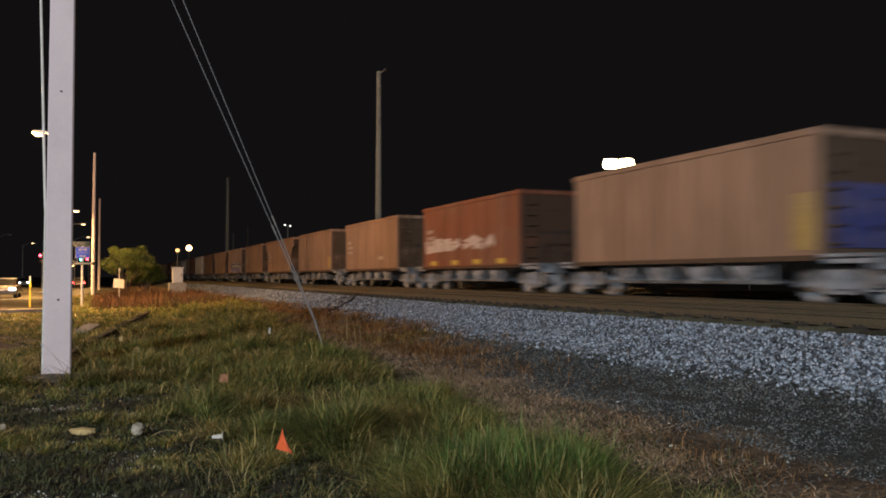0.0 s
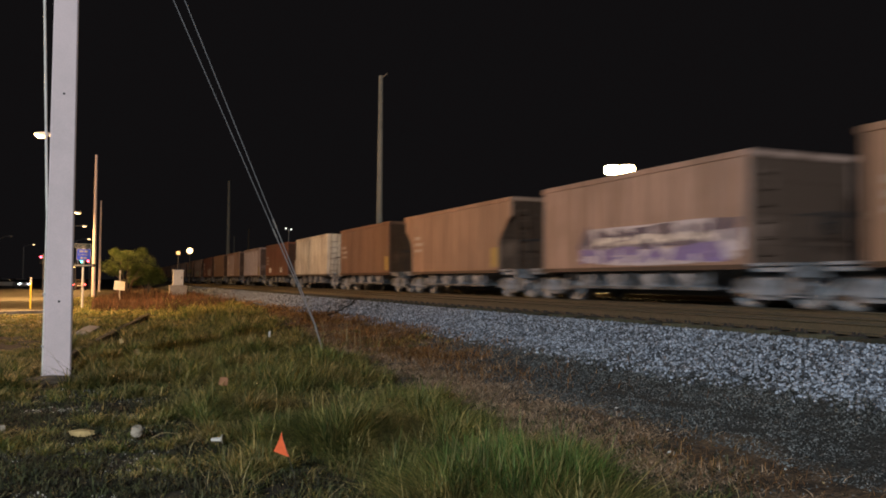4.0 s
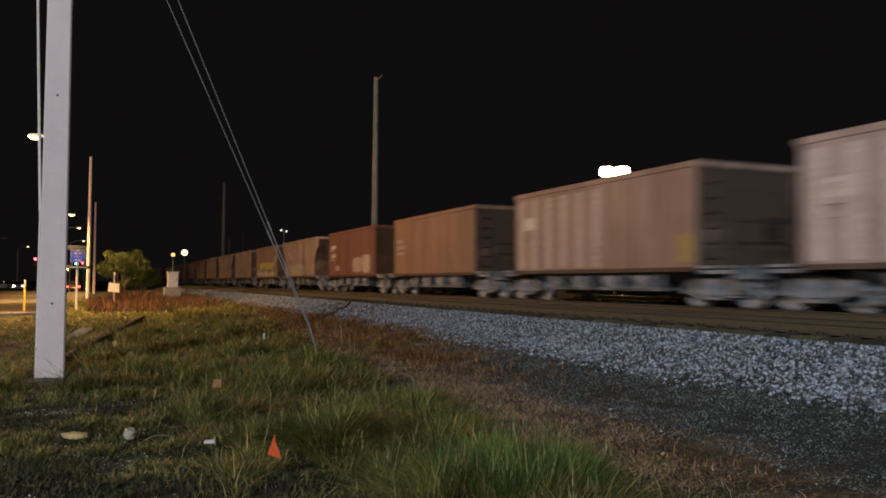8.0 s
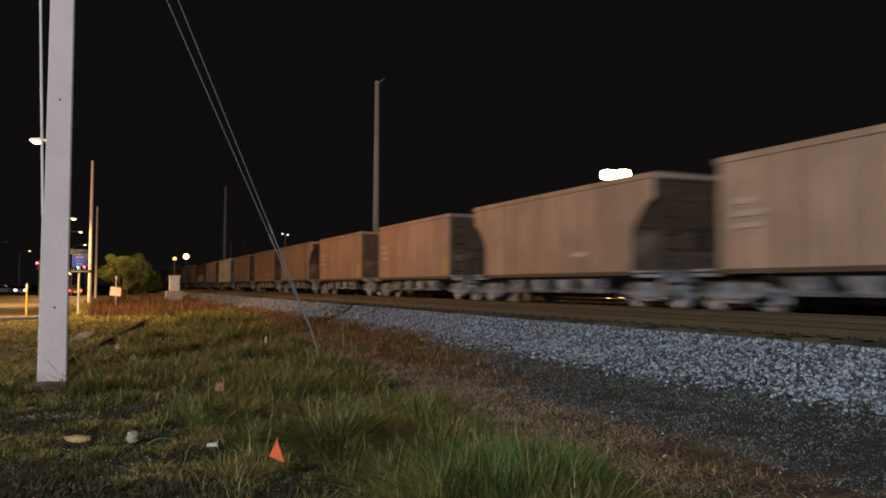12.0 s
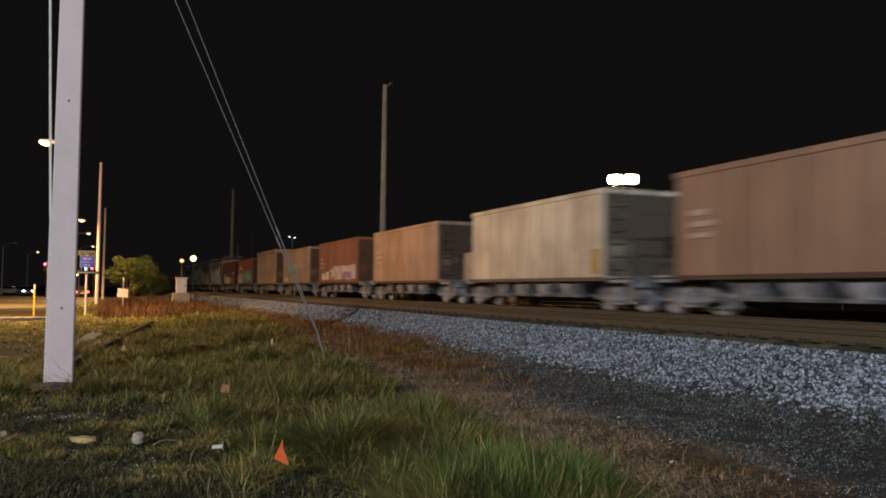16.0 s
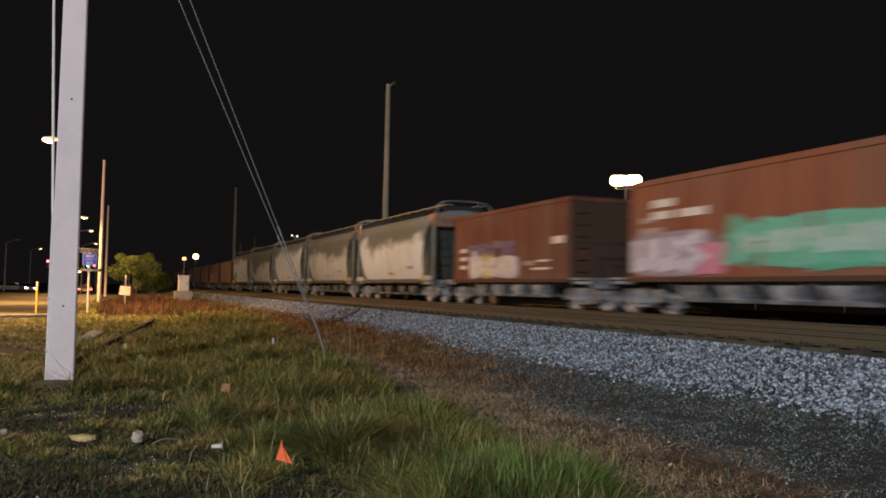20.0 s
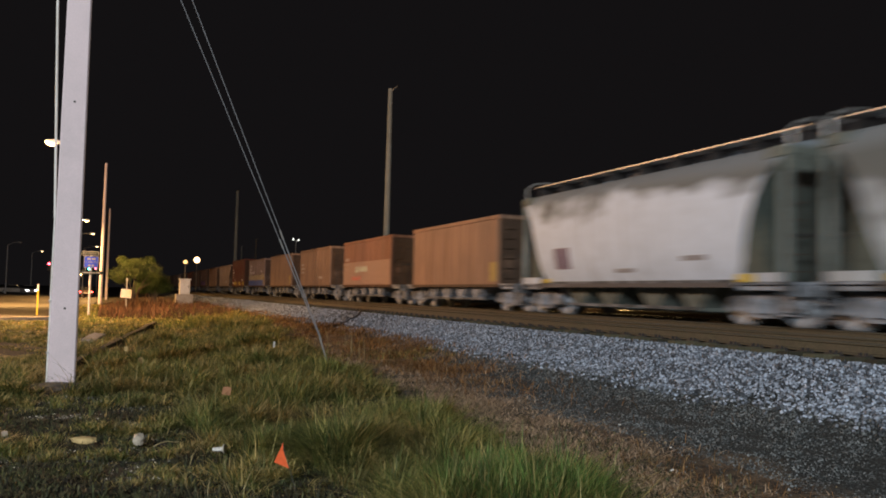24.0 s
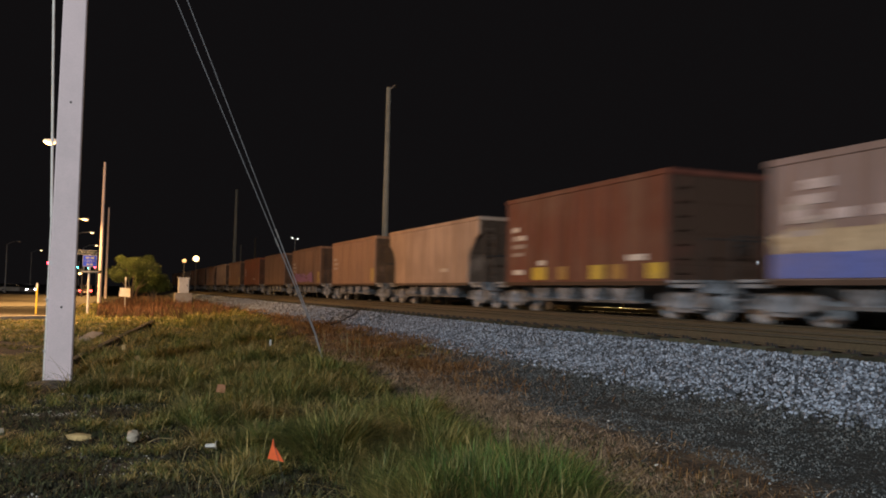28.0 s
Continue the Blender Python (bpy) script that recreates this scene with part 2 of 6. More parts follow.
M_BARK = material("bark", (0.16, 0.12, 0.08), 0.9, 0, 30, 0.3, 0.4)
M_LEAF = material("leaf_green", (0.100, 0.138, 0.030), 0.7, 0, 3, 0.3, 0.0, island=True)
M_TYRE = material("tyre_rubber", (0.02, 0.02, 0.02), 0.9, 0, 30, 0.2, 0.1)
M_CARPAINT = material("car_paint", (0.25, 0.25, 0.27), 0.3, 0.2, 30, 0.05, 0.0, painted=True)
M_GLASS = material("dark_window_glass", (0.02, 0.022, 0.025), 0.08, 0, 5, 0.05, 0.0)
M_GRAFF = material("spray_paint", (0.8, 0.8, 0.8), 0.6, 0, 9, 0.35, 0.0, (0.3, 0.24, 0.2), 0.22, 2.2, painted=True)
M_SOIL = material("dark_soil", (0.075, 0.06, 0.045), 0.95, 0, 14, 0.4, 0.5, (0.14, 0.11, 0.08), 0.6, 3.0)
M_RUSTSTONE = material("rust_stained_stone", (0.068, 0.066, 0.041), 0.9, 0, 30, 0.3, 0.3, island=True)
M_WEED = material("dry_brown_weed", (0.46, 0.335, 0.225), 0.85, 0, 1.2, 0.4, 0.0, (0.12, 0.066, 0.036), 0.4, 0.6, island=True)
# edging concrete toned down: the shadowed gap along it is put into the colour
M_EDGING = material("shade_dark_edging", (0.075, 0.06, 0.04), 0.95, 0, 12, 0.4, 0.3, (0.025, 0.022, 0.014), 0.8, 2.0)
M_REDWEED = material("dry_red_weed", (0.150, 0.066, 0.030), 0.85, 0, 1.2, 0.35, 0.0, (0.05, 0.045, 0.02), 0.6, 0.5, island=True)
M_MOSS = material("short_dark_weed", (0.040, 0.050, 0.019), 0.8, 0, 2, 0.4, 0.0, (0.046, 0.034, 0.020), 0.75, 1.3, island=True, spread=0.85, skew=1.8)
M_ENDSTEEL = material("grimy_green_end_steel", (0.30, 0.275, 0.23), 0.75, 0, 14, 0.3, 0.1, (0.032, 0.042, 0.038), 0.6, 0.7, painted=True)
M_FARPOLE = material("weathered_pole_concrete", (0.36, 0.37, 0.34), 0.9, 0, 12, 0.15, 0.05, (0.22, 0.23, 0.20), 0.5, 0.6)
M_SIGNWHITE = material("dulled_white_sheeting", (0.26, 0.26, 0.29), 0.5, 0, 20, 0.1, 0.0)
M_STRAW = material("pale_straw", (0.36, 0.28, 0.14), 0.8, 0, 3, 0.3, 0.0, island=True)
M_RUSTWEED = grass_material("dry_rust_weed_blade", (0.110, 0.050, 0.020), (0.52, 0.27, 0.105), (0.10, 0.06, 0.028), (0.44, 0.29, 0.14), 1.7)
M_LUSH = grass_material("lush_grass_blade", (0.050, 0.094, 0.024), (0.240, 0.400, 0.105), (0.06, 0.07, 0.02), (0.30, 0.30, 0.10), 1.9)
M_GRASS = grass_material("grass_blade", (0.066, 0.094, 0.026), (0.345, 0.43, 0.118), (0.170, 0.120, 0.048), (0.62, 0.45, 0.20), 1.25)
G_LAMP = glow("lit_sodium_lens", (1.0, 0.66, 0.30), 5.0)
G_YARD = glow("lit_flood_lens", (1.0, 0.74, 0.38), 30.0)
G_COOL = glow("lit_cool_lens", (0.72, 0.84, 1.0), 8.0)
G_DIM = glow("dim_white_lens", (0.95, 0.95, 0.85), 2)
G_WARMDIM = glow("lit_warm_globe", (1.0, 0.58, 0.22), 1.6)
G_RED = glow("lit_red_lens", (1.0, 0.05, 0.08), 18)
G_GREEN = glow("lit_green_lens", (0.1, 1.0, 0.85), 14)
G_AMBER = glow("lit_amber_lens", (1.0, 0.55, 0.18), 14)
G_HEAD = glow("lit_headlight", (0.92, 0.95, 1.0), 12)
G_TAIL = glow("lit_taillight", (1.0, 0.06, 0.05), 14)

# ---- mesh helpers ----


def box(bm, x0, x1, y0, y1, z0, z1):
    v = [bm.verts.new((x, y, z)) for x in (x0, x1) for y in (y0, y1) for z in (z0, z1)]
    for f in ((0, 1, 3, 2), (4, 6, 7, 5), (0, 4, 5, 1), (2, 3, 7, 6), (0, 2, 6, 4), (1, 5, 7, 3)):
        bm.faces.new([v[i] for i in f])


def tube(bm, a, b, r0, r1=None, n=10, caps=True):
    """A tapered round bar from a to b."""
    a, b = Vector(a), Vector(b)
    r1 = r0 if r1 is None else r1
    w = (b - a).normalized()
    u = w.orthogonal().normalized()
    v = w.cross(u)
    rings = []
    for c, r in ((a, r0), (b, r1)):
        rings.append([bm.verts.new(c + (u * math.cos(k * math.tau / n) + v * math.sin(k * math.tau / n)) * r) for k in range(n)])
    for k in range(n):
        bm.faces.new((rings[0][k], rings[0][(k + 1) % n], rings[1][(k + 1) % n], rings[1][k]))
    if caps:
        bm.faces.new(rings[0][::-1])
        bm.faces.new(rings[1])


def prism(bm, outline, axis, lo, hi):
    """A flat outline of (u, v) pushed along an axis; for y the outline is (x, z), for x it is (y, z), for z it is (x, y)."""
    def at(u, v, w):
        return {"x": (w, u, v), "y": (u, w, v), "z": (u, v, w)}[axis]
    a = [bm.verts.new(at(u, v, lo)) for u, v in outline]
    b = [bm.verts.new(at(u, v, hi)) for u, v in outline]
    n = len(outline)
    for k in range(n):
        bm.faces.new((a[k], a[(k + 1) % n], b[(k + 1) % n], b[k]))
    bm.faces.new(a[::-1])
    bm.faces.new(b)


def finish(bm, name, mat, bevel=0.0, smooth=False):
    bmesh.ops.recalc_face_normals(bm, faces=bm.faces)
    if bevel:
        bmesh.ops.bevel(bm, geom=list(bm.edges), offset=bevel, segments=1, affect="EDGES", clamp_overlap=True)
    if smooth:
        for f in bm.faces:
            f.smooth = True
    me = bpy.data.meshes.new(name)
    bm.to_mesh(me)
    bm.free()
    me.materials.append(mat)
    return me


def part(name, bm, mat, parent, label="", bevel=0.0, smooth=False):
    ob = new(name, finish(bm, name, mat, bevel, smooth))
    ob.parent = parent
    return tagged(ob, label)


def piece(name, me, parent, place=(0, 0, 0)):
    ob = new(name, me)
    ob.parent = parent
    ob.location = place
    return ob


def thing(name, place=(0, 0, 0), label="", category="", group="", rz=0.0):
    ob = new(name)
    ob.empty_display_size = 0.3
    ob.matrix_world = pose(*place, 0, 0, rz)
    return tagged(ob, label, category, group)


def whole(name, bm, mat, label="", category="", group="", kind="", bevel=0.0, smooth=False):
    return tagged(new(name, finish(bm, name, mat, bevel, smooth)), label, category, group, kind)


# ---- ground ----
RAIL_Z = 1.03        # top of the rails
TRAIN_Y, NEAR_Y = 14.45, 10.42
PROFILE = ((-400, 0), (2.0, 0), (4.2, 0.10), (6.0, 0.20), (7.5, 0.38), (8.95, 0.78), (16.6, 0.80), (26.0, 0.80), (28.5, 0.3), (32, 0.1), (500, 0.1))


def level(x, y):
    """Height of the ground."""
    z = float(np.interp(y, [p[0] for p in PROFILE], [p[1] for p in PROFILE]))
    if y < 8.5 and -70 < x < 12 and y > -8:
        z += 0.05 * noise.noise((x * 0.5, y * 0.5, 0)) + 0.02 * noise.noise((x * 2, y * 2, 3))
    return z


def ground_material():
    m, t, p = nodes_of("trackside_ground")
    vec = t.nodes.new("ShaderNodeTexCoord").outputs["Object"]
    wob = noise_of(t, vec, 0.9, 5)
    sep = t.nodes.new("ShaderNodeSeparateXYZ")
    t.links.new(vec, sep.inputs[0])
    add = t.nodes.new("ShaderNodeMath")
    add.operation = "MULTIPLY_ADD"
    add.inputs[1].default_value = 2.4
    t.links.new(wob, add.inputs[0])
    t.links.new(sep.outputs[1], add.inputs[2])
    y = add.outputs[0]
    # far along the line the dry strip is wider
    back = t.nodes.new("ShaderNodeMapRange")
    back.inputs["From Min"].default_value, back.inputs["From Max"].default_value = -11.0, -25.0
    back.inputs["To Min"].default_value, back.inputs["To Max"].default_value = 0.0, -1.7
    t.links.new(sep.outputs[0], back.inputs["Value"])
    far = t.nodes.new("ShaderNodeMath")
    t.links.new(y, far.inputs[0])
    t.links.new(back.outputs["Result"], far.inputs[1])
    fine, rough_n, speck = noise_of(t, vec, 25, 6), noise_of(t, vec, 3.0, 6), noise_of(t, vec, 42, 3)
    soil = mixed(t, "MIX", (0.012, 0.010, 0.006), (0.042, 0.034, 0.020), ramp_of(t, rough_n, 0.3, 0.7))
    dry = mixed(t, "MIX", (0.030, 0.021, 0.013), (0.25, 0.175, 0.11), ramp_of(t, fine, 0.38, 0.75))
    dry = mixed(t, "MULTIPLY", dry, mixed(t, "MIX", (0.35, 0.33, 0.32), (1.35, 1.3, 1.25), ramp_of(t, rough_n, 0.38, 0.66)), 1.0)
    grit = mixed(t, "MIX", (0.004, 0.006, 0.006), (0.064, 0.076, 0.080), ramp_of(t, speck, 0.46, 0.64))
    bed = mixed(t, "MIX", (0.012, 0.014, 0.017), (0.12, 0.135, 0.16), ramp_of(t, speck, 0.35, 0.68))
    rust = mixed(t, "MIX", (0.033, 0.031, 0.018), (0.078, 0.072, 0.045), ramp_of(t, fine, 0.3, 0.7))
    col = mixed(t, "MIX", soil, dry, ramp_of(t, y, 4.4, 5.1))
    col = mixed(t, "MIX", col, grit, ramp_of(t, far.outputs[0], 6.15, 6.6))
    col = mixed(t, "MIX", col, bed, ramp_of(t, y, 8.5, 9.0))
    col = mixed(t, "MIX", col, rust, ramp_of(t, sep.outputs[1], 8.95, 9.15))
    t.links.new(col, p.inputs["Base Color"])
    p.inputs["Roughness"].default_value = 0.95
    b = t.nodes.new("ShaderNodeBump")
    b.inputs["Strength"].default_value, b.inputs["Distance"].default_value = 0.6, 0.03
    t.links.new(fine, b.inputs["Height"])
    t.links.new(b.outputs[0], p.inputs["Normal"])
    return m


def build_ground():
    xs = [-3000, -1500, -800, -400, -250, -160] + [-110 + 2 * i for i in range(20)] + [-70 + 0.45 * i for i in range(180)] + [12, 25, 60, 150, 400, 1200]
    ys = [-3000, -1200, -500, -200, -90, -40, -20, -12] + [-8 + 0.32 * i for i in range(54)] + [9.3, 10.4, 12.4, 14.5, 16.6, 18.4, 22, 26, 28.5, 32, 40, 90, 250, 700, 2000]
    xs, ys = sorted(set(xs)), sorted(set(ys))
    verts = [(x, y, level(x, y)) for x in xs for y in ys]
    n = len(ys)
    faces = [(i * n + j, (i + 1) * n + j, (i + 1) * n + j + 1, i * n + j + 1) for i in range(len(xs) - 1) for j in range(n - 1)]
    me = bpy.data.meshes.new("ground")
    me.from_pydata(verts, [], faces)
    me.materials.append(ground_material())
    return tagged(new("ground", me), "grassy trackside verge rising to a stone ballast bank", "ground", kind="structure")


build_ground()


def rail_mesh(length):
    bm = bmesh.new()
    h = 0.17
    prof = [(-0.07, 0), (0.07, 0), (0.07, 0.015), (0.012, 0.035), (0.012, 0.125), (0.036, 0.137), (0.036, h - 0.006), (0.028, h - 0.002),
            (-0.028, h - 0.002), (-0.036, h - 0.006), (-0.036, 0.137), (-0.012, 0.125), (-0.012, 0.035), (-0.07, 0.015)]
    prism(bm, prof, "x", 0, length)
    return finish(bm, "rail", M_RAILSIDE)


def build_track(name, yc, label, first, last, parts_from):
    bed = thing(name, (0, yc, RAIL_Z - 0.18), label, "railway track")
    tagged(bed, kind="structure")
    long_rail, strip = rail_mesh(330), None
    bm = bmesh.new()
    crown = [(-0.038, -0.014), (-0.034, -0.004), (-0.024, 0.002), (-0.010, 0.005), (0.010, 0.005), (0.024, 0.002), (0.034, -0.004), (0.038, -0.014)]
    prism(bm, crown, "x", 0, 330)
    strip = finish(bm, "rail_head", M_RAILTOP, smooth=True)
    for side in (-1, 1):
        r = piece("rail", long_rail, bed, (-300, side * 0.755, 0.01))
        tagged(r, "rust-brown steel rail")
        tagged(piece("rail_head", strip, r, (0, 0, 0.168)), "polished running surface")
    bm = bmesh.new()
    box(bm, -0.115, 0.115, -1.3, 1.3, -0.15, 0)
    tie = finish(bm, "tie", M_TIE, 0.01)
    bm = bmesh.new()
    box(bm, -0.09, 0.09, -0.17, 0.17, 0, 0.012)
    for sx in (-0.05, 0.05):
        for sy in (-0.1, 0.1):
            box(bm, sx - 0.014, sx + 0.014, sy - 0.02, sy + 0.02, 0.012, 0.05)
    box(bm, 0.09, 0.125, -0.09, 0.09, -0.03, 0.03)
    plate = finish(bm, "tie_plate", M_DARKSTEEL)
    x = first
    while x < last:
        piece("tie", tie, bed, (x, 0, 0.0))
        if x > parts_from:
            piece("tie_plate", plate, bed, (x, -0.755, 0.001))
        x += 0.52
    return bed


build_track("track_near", NEAR_Y, "empty railway track with rusty rails on timber ties", -95, 4, -45)
build_track("track_train", TRAIN_Y, "railway track that carries the passing freight train", -60, 6, 5)
build_track("track_beyond", 23.2, "empty railway track beyond the train", -62, -8, 5)

# ---- train ----
SPEED = 18.3
WHEEL_R = 0.46


def wheelset_mesh():
    """Axle and two flanged wheels, turned from one profile."""
    half = [(0.08, 0.0), (0.085, 0.60), (0.14, 0.64), (0.15, 0.685), (WHEEL_R - 0.09, 0.70), (WHEEL_R - 0.03, 0.685), (WHEEL_R + 0.024, 0.692), (WHEEL_R + 0.022, 0.715),
            (WHEEL_R, 0.728), (WHEEL_R - 0.005, 0.825), (WHEEL_R - 0.05, 0.83), (WHEEL_R - 0.07, 0.79), (0.17, 0.775), (0.14, 0.84), (0.085, 0.85), (0.08, 0.98), (0.0, 0.98)]
    prof = [(r, -y) for r, y in half[:0:-1]] + half
    bm = bmesh.new()
    n = 24
    rings = [[bm.verts.new((r * math.cos(k * math.tau / n), y, r * math.sin(k * math.tau / n))) for k in range(n)] if r > 0 else [bm.verts.new((0, y, 0))] for r, y in prof]
    for a, b in zip(rings, rings[1:]):
        for k in range(n):
            q = [a[k % len(a)], a[(k + 1) % len(a)], b[(k + 1) % len(b)], b[k % len(b)]]
            bm.faces.new(list(dict.fromkeys(q)))
    return finish(bm, "wheelset", M_WHEEL)


WHEELSET = wheelset_mesh()


def sideframe_mesh():
    bm = bmesh.new()
    outline = [(-1.18, 0.36), (-0.98, 0.62), (-0.45, 0.74), (0.45, 0.74), (0.98, 0.62), (1.18, 0.36), (1.12, 0.30), (0.70, 0.34), (0.36, 0.18),
               (-0.36, 0.18), (-0.70, 0.34), (-1.12, 0.30)]
    prism(bm, outline, "y", -0.07, 0.07)
    for sx in (-0.89, 0.89):
        tube(bm, (sx, -0.10, 0.46), (sx, 0.10, 0.46), 0.15, n=12)
    for sx in (-0.22, -0.07, 0.07, 0.22):
        tube(bm, (sx, -0.09, 0.28), (sx, -0.09, 0.60), 0.06, n=8)
    return finish(bm, "side_frame", M_UNDER)


SIDE_FRAME = sideframe_mesh()


def truck(parent, x):
    """A two-axle truck under a car, with frames, bolster and turning wheelsets."""
    bm = bmesh.new()
    box(bm, -0.2, 0.2, -1.0, 1.0, 0.50, 0.80)
    t = part("truck", bm, M_UNDER, parent, "dusty two-axle freight truck", 0.02)
    t.location = (x, 0, 0)
    for s in (-1, 1):
        piece("side_frame", SIDE_FRAME, t, (0, s * 1.02, 0))
        piece("wheelset", WHEELSET, t, (s * 0.89, 0, WHEEL_R))
    return t


def ladder_mesh(height, width):
    bm = bmesh.new()
    for s in (-1, 1):
        tube(bm, (0, s * width / 2, 0), (0, s * width / 2, height), 0.022, n=6)
    n = int(height / 0.36)
    for i in range(n):
        tube(bm, (0, -width / 2, 0.2 + i * 0.36), (0, width / 2, 0.2 + i * 0.36), 0.018, n=6)
    return finish(bm, "ladder", M_SHADED_GRIME)


def underframe(car, half, coupler_half):
    """Sills, end platforms, couplers and trucks."""
    bm = bmesh.new()
    box(bm, -coupler_half + 0.45, coupler_half - 0.45, -0.30, 0.30, 0.62, 0.93)
    part("centre_sill", bm, M_UNDER, car, "", 0.02)
    for s in (-1, 1):
        bm = bmesh.new()
        box(bm, -half, half, s * 1.50 - 0.05, s * 1.50 + 0.05, 0.84, 0.95)
        box(bm, -half, half, s * 1.50 - 0.09, s * 1.50 + 0.09, 0.84, 0.865)
        part("side_sill", bm, M_SHADED_GRIME, car)
        bm = bmesh.new()
        a, b = sorted((s * half, s * (coupler_half - 0.40)))
        box(bm, a, b, -1.48, 1.48, 0.90, 0.97)
        e = s * (coupler_half - 0.40)
        box(bm, e - 0.06, e + 0.06, -1.45, 1.45, 0.66, 0.90)
        for y in (-1.35, -0.7, 0.7, 1.35):
            box(bm, a, b, y - 0.04, y + 0.04, 0.78, 0.90)
        part("end_platform", bm, M_UNDER, car, "dusty steel end platform", 0.01)
        bm = bmesh.new()
        tube(bm, (e, 0, 0.78), (s * (coupler_half - 0.12), 0, 0.78), 0.09, n=8)
        box(bm, s * coupler_half - 0.16, s * coupler_half + 0.13, -0.15, 0.15, 0.62, 0.94)
        part("coupler", bm, M_DARKSTEEL, car, "", 0.02)
        bm = bmesh.new()
        tube(bm, (e, -1.40, 0.97), (e, -1.40, 1.95), 0.02, n=6)
        tube(bm, (e, 1.40, 0.97), (e, 1.40, 1.95), 0.02, n=6)
        tube(bm, (e, -1.40, 1.95), (e, 1.40, 1.95), 0.02, n=6)
        part("end_handrail", bm, M_DARKSTEEL, car)
        for y in (-1.43, 1.43):
            bm = bmesh.new()
            for z in (0.25, 0.50):
                box(bm, e - 0.2, e + 0.2, y - 0.03, y + 0.03, z, z + 0.03)
            for x in (e - 0.19, e + 0.19):
                tube(bm, (x, y, 0.25), (x, y, 0.92), 0.018, n=6)
            part("step", bm, M_UNDER, car)
        truck(car, s * (coupler_half - 1.56))


def rock_car(kind, length, coupler_half, top, name):
    """An open-topped stone hopper: posts on the sides, end platforms, discharge bays below. kind: flat, slope or capped."""
    car = thing(name)
    h = length / 2
    z0 = 0.95
    H = top - z0
    foot = h - 0.95 if kind == "slope" else h
    if kind == "slope":
        outline = [(-foot, z0), (foot, z0), (foot, z0 + 0.40 * H), (foot + 0.22, z0 + 0.52 * H), (foot + 0.6, z0 + 0.66 * H), (h, z0 + 0.74 * H), (h, top - 0.1),
                   (-h, top - 0.1), (-h, z0 + 0.74 * H), (-foot - 0.6, z0 + 0.66 * H), (-foot - 0.22, z0 + 0.52 * H), (-foot, z0 + 0.40 * H)]
    else:
        outline = [(-h, z0), (h, z0), (h, top - 0.1), (-h, top - 0.1)]
    bm = bmesh.new()
    prism(bm, [(-0.05, -0.030), (0.05, -0.030), (0.065, 0.0), (-0.065, 0.0)], "z", z0, top - 0.12)
    post = finish(bm, "post", M_BODY)
    for s in (-1, 1):
        bm = bmesh.new()
        prism(bm, outline, "y", s * 1.50 - 0.03, s * 1.50 + 0.03)
        wall = part("side_wall", bm, M_BODY, car)
        n = 11
        for i in range(n):
            x = -foot + 0.1 + i * (2 * foot - 0.2) / (n - 1)
            p = piece("post", post, wall, (x, s * 1.532, 0))
            if s > 0:
                p.rotation_euler = (0, 0, math.pi)
        # the end plate, pressed with three ribs; on the cut-back kind it leans out under the rim
        bm = bmesh.new()
        face = [(0.0, z0)]
        for k in range(3):
            zz = z0 + 0.40 + k * 0.28 * H
            face += [(0.0, zz), (0.012, zz + 0.04), (0.012, zz + 0.12), (0.0, zz + 0.16)]
        face.append((0.0, top - 0.1))
        if kind == "slope":
            face = [(u + (0.95 * max(0.0, (z - z0) / H - 0.40) / 0.57 if (z - z0) / H > 0.40 else 0.0), z) for u, z in face]
        ring = [(s * (foot + u), z) for u, z in face] + [(s * (foot + face[-1][0] - 0.06), top - 0.1), (s * (foot - 0.06), z0 + 0.38 * H), (s * (foot - 0.06), z0)]
        prism(bm, ring, "y", -1.465, 1.465)
        # this end's shade is in the colour; the lamps would leave it brighter
        part("end_wall", bm, M_SHADED_GRIME, car, "grimy pressed end plate with shade in its colour")
    bm = bmesh.new()
    band = 0.15 if kind != "capped" else 0.30
    o = 0.06 if kind != "capped" else 0.09
    for s in (-1, 1):
        box(bm, -h - o, h + o, s * 1.50 - o - 0.01, s * 1.50 + o + 0.01, top - band, top)
        box(bm, min(s * (h - 0.05), s * (h + o)), max(s * (h - 0.05), s * (h + o)), -1.43, 1.43, top - band, top - 0.004)
    part("top_chord", bm, M_BODY, car, "rolled steel rim along the open top", 0.015)
    bm = bmesh.new()
    box(bm, -foot + 0.07, foot - 0.07, -1.46, 1.46, z0 + 0.9, z0 + 1.0)
    part("hopper_floor", bm, M_DARKSTEEL, car)
    for i in range(4):
        c = -2.35 + i * 1.55
        bm = bmesh.new()
        prism(bm, [(c - 0.70, z0), (c + 0.70, z0), (c + 0.24, 0.46), (c - 0.24, 0.46)], "y", -1.38, 1.38)
        box(bm, c - 0.30, c + 0.30, -1.40, 1.40, 0.38, 0.47)
        part("discharge_bay", bm, M_UNDER, car, "dust-whitened discharge bay", 0.015)
    for s in (-1, 1):
        bm = bmesh.new()
        box(bm, -3.35, 3.35, s * 1.44 - 0.03, s * 1.44 + 0.03, 0.36, 0.44)
        for x in (-3.2, -1.58, 0, 1.58, 3.2):
            box(bm, x - 0.04, x + 0.04, s * 1.44 - 0.03, s * 1.44 + 0.03, 0.44, 0.90)
        part("door_beam", bm, M_GEAR, car, "grimy beam of the door gear", 0.01)
    lad = ladder_mesh(top - z0 - 0.2, 0.42)
    for x, y in ((h + 0.13, -1.15), (-h - 0.13, 1.15)):
        piece("ladder", lad, car, (x, y, z0 + 0.03))
    bm = bmesh.new()
    for k in range(16):
        a, b = k * math.tau / 16, (k + 1) * math.tau / 16
